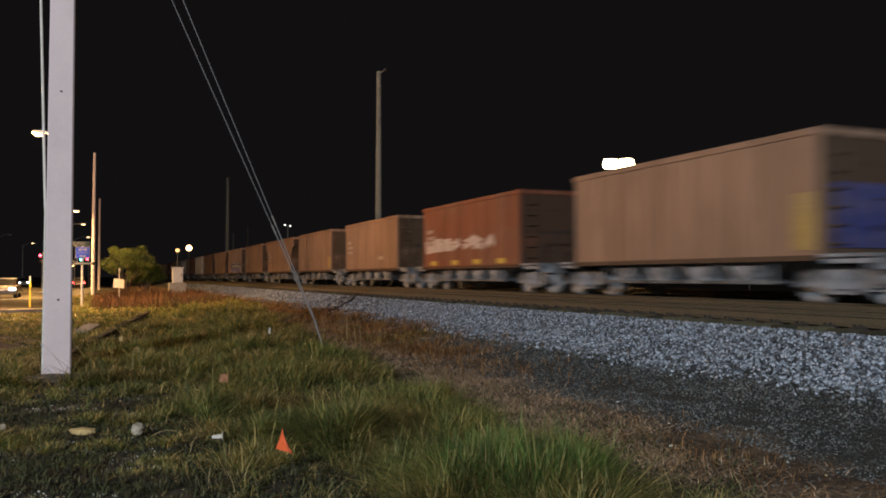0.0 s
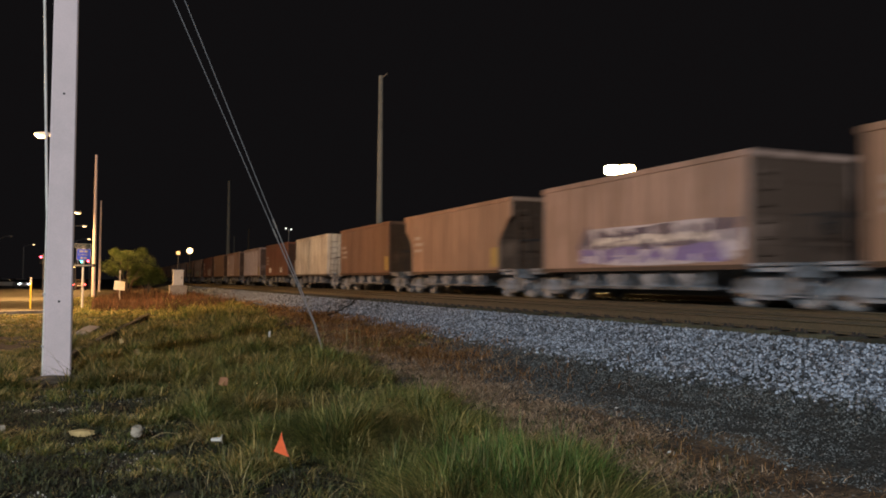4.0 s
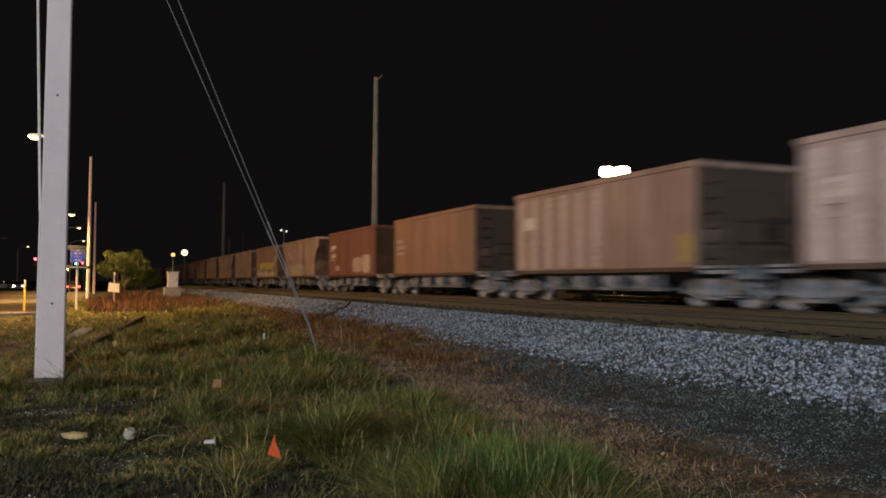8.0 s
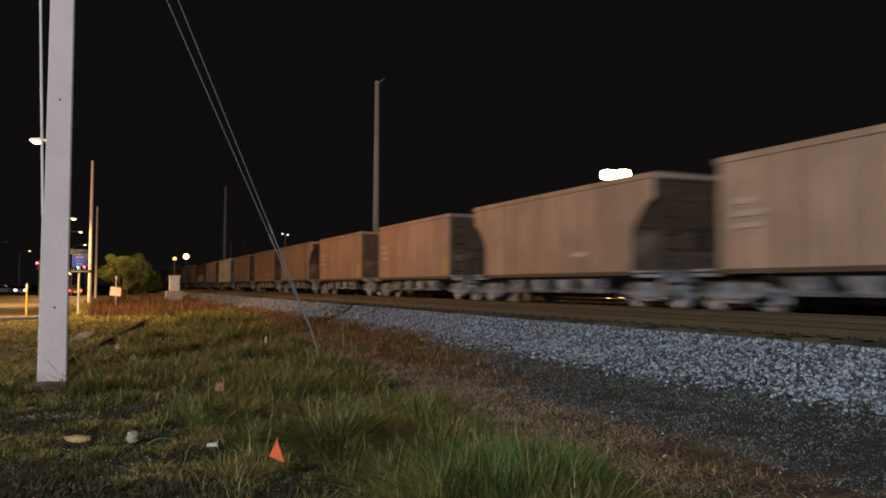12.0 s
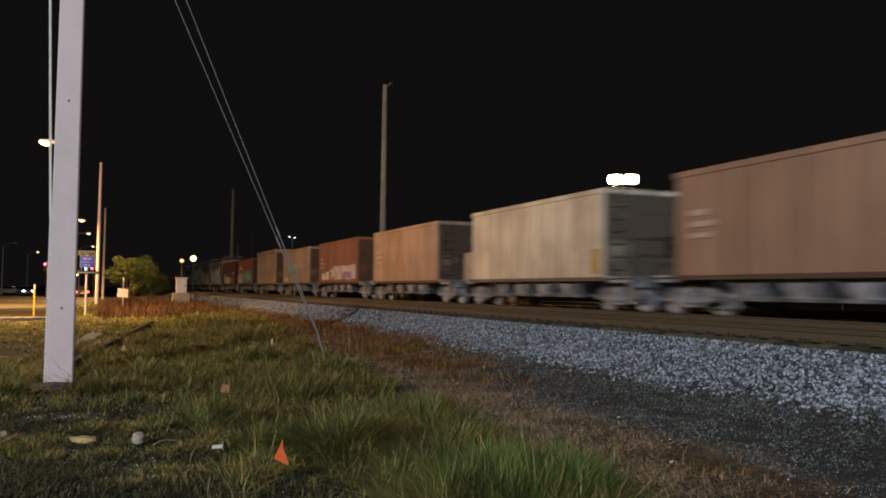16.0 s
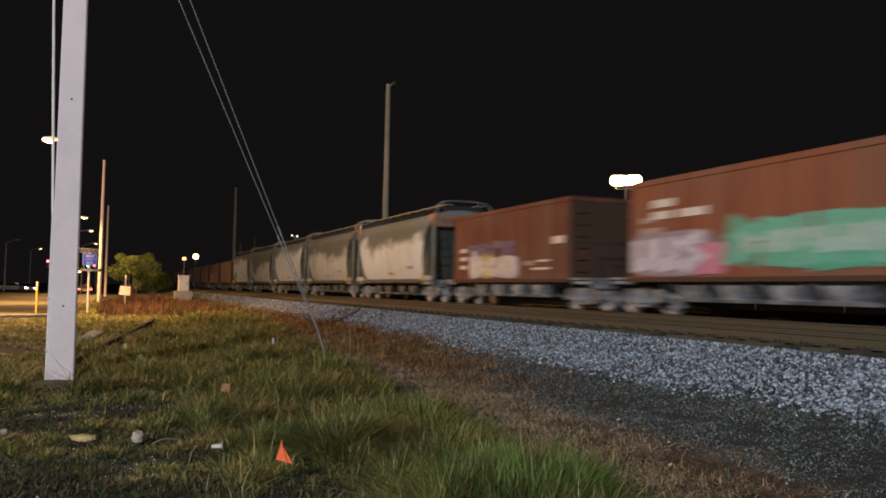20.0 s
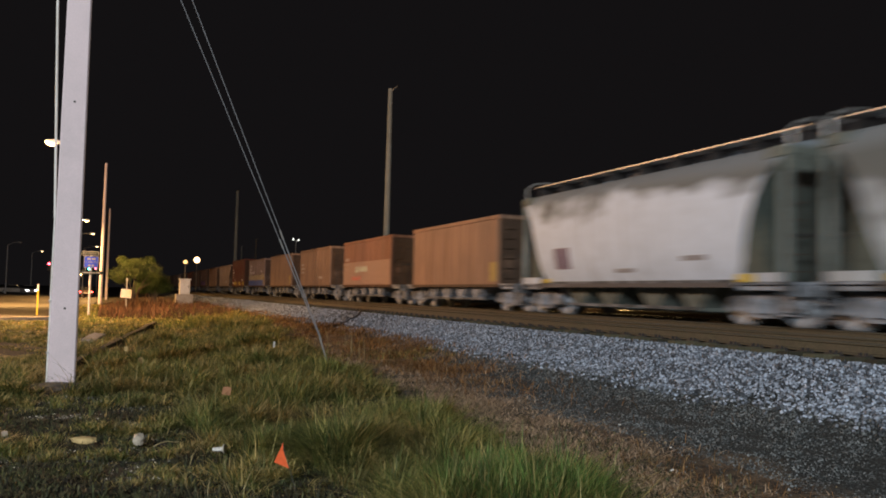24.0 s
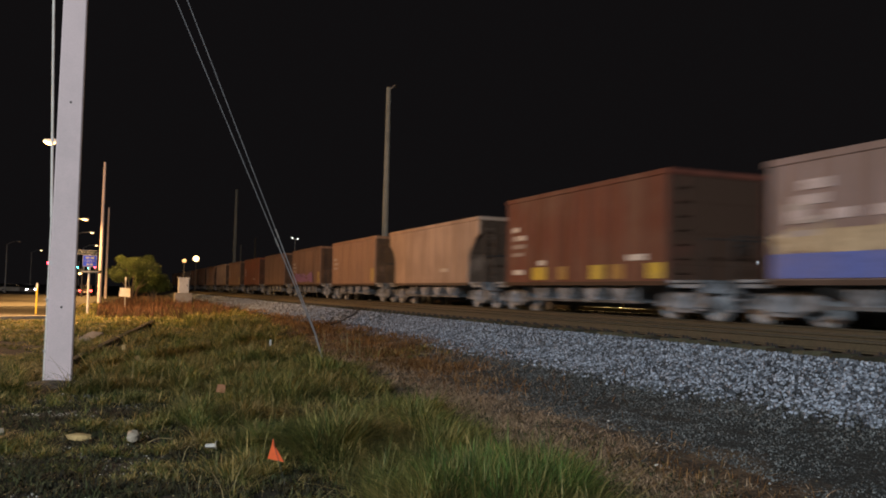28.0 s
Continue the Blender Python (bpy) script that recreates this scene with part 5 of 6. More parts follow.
car((-156.0, -14.8), 80, (0.6, 0.6, 0.58), False, False, "far white car parked beside the road")
MOVING_CAR = car((-70.0, -6.75), 0, (0.2, 0.21, 0.24), True, False, "car driving up the road with bright headlights")

# ---- road, kerbs and the driveway ----


def flat_sheet(name, outline, z, mat, label, category):
    bm = bmesh.new()
    prism(bm, outline, "z", z - 0.25, z)
    return whole(name, bm, mat, label, category, kind="structure")


flat_sheet("road", [(-900, -1.4), (-900, -60), (-52, -60), (-56, -12), (-66, -3.4), (-78, -1.4)], 0.022, M_ASPHALT, "worn asphalt road under orange street light", "road")
flat_sheet("driveway", [(-52.5, -30), (-36, -30), (-37.5, -8), (-42.0, -2.9), (-46.5, -3.2), (-49.5, -8)], 0.018, M_ASPHALT, "asphalt driveway beside the road", "driveway")


def kerb_line(name, a, b, w, h, label, pieces, mat):
    """A row of kerb stones from a to b."""
    k = thing(name, (0, 0, 0), label, "kerb")
    tagged(k, kind="structure")
    a, b = Vector((*a, 0)), Vector((*b, 0))
    step = (b - a) / pieces
    ang = math.atan2(step.y, step.x)
    bm = bmesh.new()
    box(bm, 0.01, step.length - 0.01, -w / 2, w / 2, -0.15, h)
    me = finish(bm, "kerb_stone", mat, 0.02)
    for i in range(pieces):
        o = piece("kerb_stone", me, k, a + step * i + Vector((0, 0, 0.01 * math.sin(i * 2.3))))
        o.rotation_euler = (0, 0, ang)


kerb_line("driveway_kerb", (-42.3, -2.45), (-36.0, -8.8), 0.28, 0.14, "pale worn concrete kerb at the driveway", 6, M_CONCRETE_OLD)
kerb_line("buried_kerb", (-15.6, -0.80), (-37.5, 1.75), 0.16, 0.15, "old concrete edging half buried in the grass", 12, M_EDGING)


# ---- litter, stones by the pole, the marker flag ----
def slab():
    bm = bmesh.new()
    prism(bm, [(-0.55, -0.17), (0.55, -0.19), (0.58, 0.15), (0.24, 0.2), (-0.52, 0.18)], "z", -0.04, 0.04)
    s = whole("concrete_slab", bm, M_CONCRETE_OLD, "broken pale concrete slab lying in the grass", "slab", bevel=0.02)
    s.matrix_world = pose(-25.9, -0.42, 0.10, 5, -7, 165)


def crumple(name, place, size, mat, label, category, seed, squash=0.6):
    """A crumpled scrap with folds."""
    rnd = random.Random(seed)
    bm = bmesh.new()
    bmesh.ops.create_icosphere(bm, subdivisions=2, radius=1)
    for v in bm.verts:
        v.co *= rnd.uniform(0.72, 1.1)
        v.co.z *= squash
    bmesh.ops.scale(bm, vec=size, verts=bm.verts)
    o = whole(name, bm, mat, label, category)
    o.matrix_world = pose(*place, rnd.uniform(-12, 12), rnd.uniform(-12, 12), rnd.uniform(0, 360))


def scrap(name, place, w, h, tilt, mat, label, seed):
    """A creased piece of paper or card standing in the grass."""
    rnd = random.Random(seed)
    bm = bmesh.new()
    outline = [(-w / 2, -h / 2), (w * 0.1, -h * 0.55), (w / 2, -h * 0.4), (w * 0.42, h * 0.45), (0, h * 0.52), (-w * 0.45, h * 0.42)]
    prism(bm, outline, "y", -0.003, 0.003)
    for v in bm.verts:
        v.co.y += 0.12 * w * math.sin(v.co.x / w * 4) + rnd.uniform(-0.003, 0.003)
    o = whole(name, bm, mat, label, "litter")
    o.matrix_world = pose(*place, tilt, rnd.uniform(-25, 25), 68 + rnd.uniform(-20, 20))


slab()
M_CARD = material("brown_card", (0.45, 0.22, 0.12), 0.8, 0, 20, 0.15, 0.0)
M_RAG = material("dirty_yellow_rag", (0.50, 0.37, 0.17), 0.9, 0, 20, 0.3, 0.2)
M_PLASTIC = material("greyish_plastic", (0.36, 0.32, 0.26), 0.5, 0, 12, 0.3, 0.2)
crumple("rag", (-9.0, -0.18, 0.05), (0.14, 0.09, 0.07), M_RAG, "crumpled yellowish rag lying in short grass", "litter", 1, 0.5)
crumple("plastic_bag", (-8.8, 0.32, 0.07), (0.085, 0.07, 0.065), M_PLASTIC, "crumpled greyish plastic bag in the grass", "litter", 2, 0.9)
scrap("card_scrap", (-10.75, 1.38, 0.30), 0.105, 0.12, 25, M_CARD, "brown card scrap caught in the grass", 3)
scrap("paper_scrap", (-16.2, 0.55, 0.24), 0.11, 0.12, 20, M_RAG, "small pale paper scrap in the grass", 4)
scrap("paper_scrap", (-19.2, 0.34, 0.24), 0.07, 0.11, 10, M_RAG, "small pale paper scrap in the grass", 5)
scrap("leaf_strip", (-18.3, 3.3, 0.40), 0.045, 0.16, 30, M_WHITE, "pale dry leaf strip above the grass", 6)
scrap("paper_scrap", (-9.4, -0.92, 0.06), 0.06, 0.09, 5, M_PLASTIC, "small pale scrap on the stony ground", 7)


def cup():
    c = thing("paper_cup", (-8.15, 1.0, 0.06), "crushed white paper cup lying in the grass", "cup", rz=60)
    bm = bmesh.new()
    tube(bm, (-0.055, 0, 0.0), (0.05, 0, 0.01), 0.026, 0.040, n=14)
    for v in bm.verts:
        v.co.z *= 0.62
        v.co.y += 0.010 * math.sin(v.co.x * 55) + 0.15 * v.co.x
    part("cup_body", bm, M_WHITE, c)
    bm = bmesh.new()
    tube(bm, (0.046, 0, 0.008), (0.058, 0, 0.010), 0.044, 0.042, n=14)
    part("rim", bm, M_PLASTIC, c, "stained rolled rim")


cup()


def marker_flag():
    f = thing("marker_flag", (-6.47, 1.40, 0.0), "small fluorescent orange survey flag on a wire stake", "marker flag")
    bm = bmesh.new()
    tube(bm, (0, 0, -0.05), (-0.05, -0.13, 0.39), 0.0016, n=5)
    part("stake", bm, M_POST, f, "thin wire stake")
    bm = bmesh.new()
    prism(bm, [(0.0, 0.0), (0.012, -0.06), (0.075, -0.195), (-0.05, -0.15), (-0.02, -0.07)], "x", -0.0015, 0.0015)
    for v in bm.verts:
        v.co.x += 0.012 * math.sin(v.co.z * 40)
    cloth = part("flag", bm, M_ORANGE, f, "limp orange plastic flag")
    cloth.location = (-0.045, -0.125, 0.39)
    return cloth


FLAG = marker_flag()
for i, (x, y, s) in enumerate(((-10.5, 4.14, 0.032), (-5.9, 4.4, 0.022), (-6.6, 4.9, 0.016), (-7.9, 5.2, 0.018), (-12.9, -0.5, 0.04))):
    crumple("pale_pebble", (x, y, level(x, y) + 0.02), (s, s * 0.8, s * 0.7), M_WHITE, "pale pebble lying on the ground", "pebble", 20 + i)


def mound():
    """The heap of soil round the foot of the pole."""
    bm = bmesh.new()
    bmesh.ops.create_icosphere(bm, subdivisions=3, radius=1)
    for v in bm.verts:
        n = 1 + 0.35 * noise.noise(v.co * 2.2) + 0.25 * noise.noise(v.co * 6)
        v.co = Vector((v.co.x * 0.46 * n, v.co.y * 0.50 * n, v.co.z * 0.07 * n))
    o = whole("soil_mound", bm, M_SOIL, "low heap of soil round the pole's foot", "soil", kind="structure")
    o.matrix_world = pose(-14.25, -0.68, 0.0)


mound()


# ---- bush ----
def leaf_cloud(centres, count, rnd, size):
    """Many small two-faced leaves spread unevenly through soft clumps."""
    verts, faces = [], []
    for _ in range(count):
        c, r = rnd.choice(centres)
        d = Vector((rnd.gauss(0, 1), rnd.gauss(0, 1), rnd.gauss(0, 1))).normalized() * r * rnd.uniform(0.45, 1.05)
        p = Vector(c) + Vector((d.x, d.y, d.z * 0.75))
        u = Vector((rnd.uniform(-1, 1), rnd.uniform(-1, 1), rnd.uniform(-0.6, 0.6))).normalized()
        v = u.orthogonal().normalized()
        s = size * rnd.uniform(0.6, 1.3)
        i = len(verts)
        verts += [p - u * s, p + v * s * 0.4 + u * s * 0.1, p + u * s, p - v * s * 0.4 + u * s * 0.1]
        faces.append((i, i + 1, i + 2, i + 3))
    me = bpy.data.meshes.new("crown")
    me.from_pydata([tuple(v) for v in verts], [], faces)
    return me


def bush(place, spread, hgt, seed, label):
    rnd = random.Random(seed)
    b = thing("shrub", place, label, "shrub")
    bm = bmesh.new()
    centres = []
    for i in range(9):
        a = i * math.tau / 9 + rnd.uniform(-0.3, 0.3)
        reach = spread * rnd.uniform(0.3, 0.85)
        mid = Vector((0.3 * reach * math.cos(a), 0.3 * reach * math.sin(a), hgt * 0.35))
        tip = Vector((reach * math.cos(a), reach * math.sin(a), hgt * rnd.uniform(0.55, 0.85)))
        tube(bm, (0.08 * math.cos(a), 0.08 * math.sin(a), 0), mid, 0.06, 0.04, n=6)
        tube(bm, mid, tip, 0.04, 0.012, n=5)
        centres.append((tuple(tip), rnd.uniform(0.45, 0.85)))
        centres.append((tuple((mid + tip) / 2 + Vector((rnd.uniform(-0.4, 0.4), rnd.uniform(-0.4, 0.4), 0.2))), rnd.uniform(0.4, 0.7)))
    for i in range(4):
        centres.append(((rnd.uniform(-0.5, 0.5) * spread, rnd.uniform(-0.5, 0.5) * spread, hgt * rnd.uniform(0.75, 0.95)), rnd.uniform(0.4, 0.7)))
    part("trunk", bm, M_BARK, b, "several thin bare stems")
    me = leaf_cloud(centres, 15000, rnd, 0.06)
    me.materials.append(M_LEAF)
    c = new("crown", me)
    c.parent = b
    tagged(c, "sparse yellow-green leaves")


bush((-72.0, 1.55, 0.05), 2.7, 3.9, 5, "yellow-green shrub with bare stems beside the road")
bush((-73.5, 3.2, 0.05), 1.4, 2.6, 6, "small dark shrub beside the larger one")

# ---- ballast stones ----


def stone_base(seed):
    rnd = np.random.RandomState(seed)
    bm = bmesh.new()
    bmesh.ops.create_icosphere(bm, subdivisions=1, radius=1)
    v = np.array([tuple(q.co) for q in bm.verts])
    f = np.array([[q.index for q in face.verts] for face in bm.faces])
    bm.free()
    v = v * rnd.uniform(0.55, 1.2, (len(v), 1)) * rnd.uniform(0.6, 1.15, (1, 3))
    return v, f


STONES = [stone_base(40 + i) for i in range(6)]


def scatter_stones(name, spots, sizes, mat, parent, label):
    """Joined stones at the given spots."""
    rnd = np.random.RandomState(len(spots))
    allv, allf, n = [], [], 0
    for (x, y, z), s in zip(spots, sizes):
        v, f = STONES[rnd.randint(6)]
        q = Euler(rnd.uniform(0, 6.28, 3)).to_matrix()
        w = (v * s) @ np.array(q).T + (x, y, z)
        allv.append(w)
        allf.append(f + n)
        n += len(v)
    me = bpy.data.meshes.new(name)
    me.from_pydata(np.concatenate(allv).tolist(), [], np.concatenate(allf).tolist())
    me.materials.append(mat)
    o = new(name, me)
    o.parent = parent
    return tagged(o, label, kind="stuff")


def build_ballast():
    bank = thing("ballast_bank", (0, 0, 0), "bank of crushed grey stone under the track", "ballast")
    tagged(bank, kind="structure")
    rnd = np.random.RandomState(7)

    def spots(n, x0, x1, y0, y1, s0, s1, lift=0.3):
        out, sizes = [], []
        while len(out) < n:
            x, y = rnd.uniform(x0, x1), rnd.uniform(y0, y1)
            if y < 0.05 - 0.0 * x or y > -x * 1.25 + 1.0:
                continue
            edge = 7.45 + 0.35 * noise.noise((x * 0.6, 1.7, 0.0))
            s = rnd.uniform(s0, s1)
            if y0 > 6.5 and rnd.rand() > max(0.0, min(1.0, (y - edge + 0.75) / 0.9)) ** 1.6:
                continue
            if y0 == 4.95 and y < 4.95 + max(0.0, min(1.7, (-x - 11) * 0.12)):
                continue
            out.append((x, y, level(x, y) + s * lift))
            sizes.append(s)
        return out, sizes

    a = spots(26000, -26, -6.0, 6.7, 9.12, 0.015, 0.036)
    order = sorted(range(len(a[0])), key=lambda i: a[0][i][0] ** 2 + a[0][i][1] ** 2)
    near, rest = order[:300], order[300:]
    singles = []
    for v, f in STONES:
        me = bpy.data.meshes.new("stone")
        me.from_pydata(v.tolist(), [], f.tolist())
        me.materials.append(M_STONE_ONE)
        singles.append(me)
    for i in near:
        o = piece("stone", singles[rnd.randint(6)], bank, a[0][i])
        o.rotation_euler = rnd.uniform(0, 6.28, 3)
        o.scale = (a[1][i],) * 3
    b = spots(13000, -68, -26, 7.1, 9.12, 0.022, 0.046)
    c = spots(2500, -110, -60, 7.4, 9.12, 0.04, 0.07)
    scatter_stones("ballast_stones", [a[0][i] for i in rest] + b[0] + c[0], [a[1][i] for i in rest] + b[1] + c[1], M_STONE, bank, "crushed pale grey ballast stones")
    d = spots(40000, -26, -4.2, 4.95, 7.4, 0.005, 0.013)
    f = spots(6500, -24, -5.0, 6.2, 7.7, 0.009, 0.019)
    e = spots(3600, -18, -4.0, 3.9, 5.2, 0.004, 0.013)
    g = ([], [])
    while len(g[0]) < 3200:
        x, y = rnd.uniform(-13, -5.2), rnd.uniform(-1.6, 1.7)
        if noise.noise((x * 1.1, y * 1.1, 50.0)) + 0.5 * noise.noise((x * 3.5, y * 3.5, 52.0)) < (0.0 if y < 0.4 else 0.2):
            continue
        q = rnd.uniform(0.004, 0.015)
        g[0].append((x, y, level(x, y) + 0.3 * q))
        g[1].append(q)
    scatter_stones("gravel_apron", d[0] + e[0] + f[0], d[1] + e[1] + f[1], M_DARKSTONE, bank, "dark sooty gravel at the foot of the bank")
    scatter_stones("gravel_patches", g[0], g[1], M_PALEGRIT, bank, "loose pale gravel on the bare ground")
    k = spots(6000, -60, -7, 9.2, 12.4, 0.02, 0.035, 0.1)
    scatter_stones("stained_ballast", k[0], k[1], M_RUSTSTONE, bank, "rust-stained stones between the rails")


# ---- grass ----
def blade_mesh(name, roots, mat):
    """Arching tapering blades; roots are x, y, z, height, half width, heading, lean."""
    r = np.array(roots)
    n = len(r)
    x, y, z, h, w, a, l = r.T
    dx, dy, px, py = np.cos(a), np.sin(a), -np.sin(a), np.cos(a)
    v = np.zeros((n, 7, 3))
    l = np.minimum(l, 2.0)
    for i, (u, wide) in enumerate(((0, -0.8), (0, 0.8), (0.4, 1.0), (0.4, -1.0), (0.75, 0.7), (0.75, -0.7), (1.0, 0))):
        along, up = l * h * (0.25 * u + 0.75 * u * u), h * (u - 0.30 * np.minimum(l, 1.6) * u * u)
        v[:, i, 0] = x + dx * along + px * w * wide
        v[:, i, 1] = y + dy * along + py * w * wide
        v[:, i, 2] = z + up
    base = np.arange(n) * 7
    me = bpy.data.meshes.new(name)
    quads = np.concatenate([np.stack([base, base + 1, base + 2, base + 3], 1), np.stack([base + 3, base + 2, base + 4, base + 5], 1)]).tolist()
    tris = np.stack([base + 5, base + 4, base + 6], 1).tolist()
    me.from_pydata(v.reshape(-1, 3).tolist(), [], quads + tris)
    me.materials.append(mat)
    return me


def build_grass():
    rnd = np.random.RandomState(11)
    roots, lush = [], []
    zones = ((4200, 4.4, 10, 19), (5200, 10, 20, 15), (4600, 20, 42, 11), (2400, 42, 78, 9))
    for count, d0, d1, blades in zones:
        made = tries = 0
        while made < count and tries < count * 40:
            tries += 1
            ang = radians(rnd.uniform(-8, 50))
            d = math.sqrt(rnd.uniform(d0 * d0, d1 * d1))
            x, y = -d * math.cos(ang), d * math.sin(ang)
            edge = float(np.interp(x, (-20, -13.4, -9.7, -7.2, -5), (4.4, 4.1, 3.8, 3.6, 3.3))) + 0.25 * noise.noise((x * 0.35, 5.1, 0)) + 0.35 * noise.noise((x * 1.3, 9.0, 0))
            if d > 18:
                edge += min(2.0, (d - 18) * 0.10)
            if y > 6.7:
                continue
            broad = noise.noise((x * 0.6, y * 0.6, 2.0))
            lump = broad + 0.7 * noise.noise((x * 2.1, y * 2.1, 4.0))
            gap = noise.noise((x * 4.2, y * 4.2, 8.0)) + 0.5 * noise.noise((x * 1.1, y * 1.1, 12.0))
            keep = 0.45 + 0.8 * lump
            tall = min(0.52, max(0.10, 0.29 + 0.28 * lump))
            if gap < -0.02:
                keep *= 0.10
                tall *= 0.6
            if y > edge - 0.35:
                keep *= 0.5
                tall *= 0.6
            if y > edge:
                keep *= 0.2 if d > 16 else (0.05 if y < edge + 0.3 else 0.0)
                tall *= 0.7
            green = (x + 5.5) ** 2 + (y - 2.75) ** 2 < 0.34 + 0.6 * broad
            if green and gap > -0.3:
                keep, tall = 0.95, max(tall, 0.42)
            if y < 0.9 and d < 13:
                keep *= 0.6
                tall *= 0.45
            if d < 7.0 and y < 1.5:
                keep *= 0.45
            if d < 8.2 and y < 1.75:
                keep *= 0.30
                tall *= 0.42
            if y < -1.0 and d > 17:
                tall *= 0.35
            elif d > 26 and y < 3.2:
                tall *= 0.55
            if d > 37 and x < -39.5 and y < -2.0:
                keep = 0
            # the old edging stays clear
            if -38.5 < x < -16.0 and abs(y - (-0.80 + (x + 15.6) / -21.9 * 2.55)) < 0.36:
                keep *= 0.05
            if any((x - px) ** 2 + (y - py) ** 2 < 0.05 for px, py in ((-8.0, 0.95), (-8.5, 0.3), (-8.75, -0.18), (-6.25, 1.25))):
                keep *= 0.25
                tall *= 0.5
            # trodden bare round the pole
            if (x + 13.8) ** 2 / 1.5 + (y + 0.75) ** 2 < 0.45:
                keep *= 0.08
                tall *= 0.35
            if rnd.rand() > keep:
                continue
            made += 1
            z = level(x, y) - 0.02
            spread = rnd.uniform(0.025, 0.10) * (1 + 0.02 * d)
            upright = 0.55 if green else 0.9
            lie = 1.2 + 2.5 * noise.noise((x * 1.7, y * 1.7, 20.0))
            fan = rnd.uniform(0.35, 1.1)
            for _ in range(rnd.randint(blades - 6, blades + 8)):
                a = rnd.uniform(0, 6.28)
                q = math.sqrt(rnd.rand())
                r = spread * q
                h = max(0.03, tall) * rnd.uniform(0.4, 1.25)
                if rnd.rand() < 0.03:
                    h *= 1.45
                turn = a + rnd.normal() * 0.9 if rnd.rand() < 0.6 else lie + rnd.normal() * 1.2
                (lush if green and rnd.rand() < 0.55 else roots).append((x + r * math.cos(a), y + r * math.sin(a), z, h, (0.0027 + 0.00034 * max(0, d - 6)) * rnd.uniform(0.55, 1.5), turn, (abs(rnd.normal()) * 0.75 + fan * q * 0.9) * upright + 0.1))
    g = tagged(new("grass", blade_mesh("grass", roots, M_GRASS)), "rough uncut green and straw-coloured grass on the verge", "grass", kind="stuff")
    tagged(new("lush_grass", blade_mesh("lush_grass", lush, M_LUSH)), "tuft of lush bright green grass beside the gravel", "grass", kind="stuff")
    low = []
    for _ in range(135000):
        d, ang = rnd.uniform(4.6, 14.5), radians(rnd.uniform(-8, 42))
        x, y = -d * math.cos(ang), d * math.sin(ang)
        if y > 3.6 and rnd.rand() < (y - 3.2) * 0.6 or noise.noise((x * 3.1, y * 3.1, 30.0)) + 0.6 * noise.noise((x * 9, y * 9, 33.0)) < (-0.40 if y < 2.0 else -0.10) or (x + 13.9) ** 2 + (y + 0.7) ** 2 < 0.5:
            continue
        if d < 6.2 and y < 1.7 and rnd.rand() < 0.6:
            continue
        if y < 0.6 and noise.noise((x * 1.1, y * 1.1, 50.0)) + 0.5 * noise.noise((x * 3.5, y * 3.5, 52.0)) > 0.05 and rnd.rand() < 0.75:
            continue
        low.append((x, y, level(x, y) - 0.005, rnd.uniform(0.02, 0.10), rnd.uniform(0.0025, 0.007), rnd.uniform(0, 6.28), rnd.uniform(0.3, 1.8)))
    tagged(new("short_weeds", blade_mesh("short_weeds", low, M_MOSS)), "short dark weeds between the grass tufts", "weeds", kind="stuff")
    return g


build_ballast()


def bank_cable():
    """A dark cable that runs up the stone bank to the track."""
    bm = bmesh.new()
    way = [(-28.3, 7.1), (-28.9, 7.6), (-29.7, 8.0), (-30.3, 8.5), (-31.2, 8.8), (-32.0, 9.15), (-34.0, 9.3)]
    for (xa, ya), (xb, yb) in zip(way, way[1:]):
        tube(bm, (xa, ya, level(xa, ya) + 0.06), (xb, yb, level(xb, yb) + 0.05), 0.022, n=6)
    whole("track_cable", bm, M_DARK, "dark cable lying across the ballast bank to the track", "cable")


bank_cable()
build_grass()


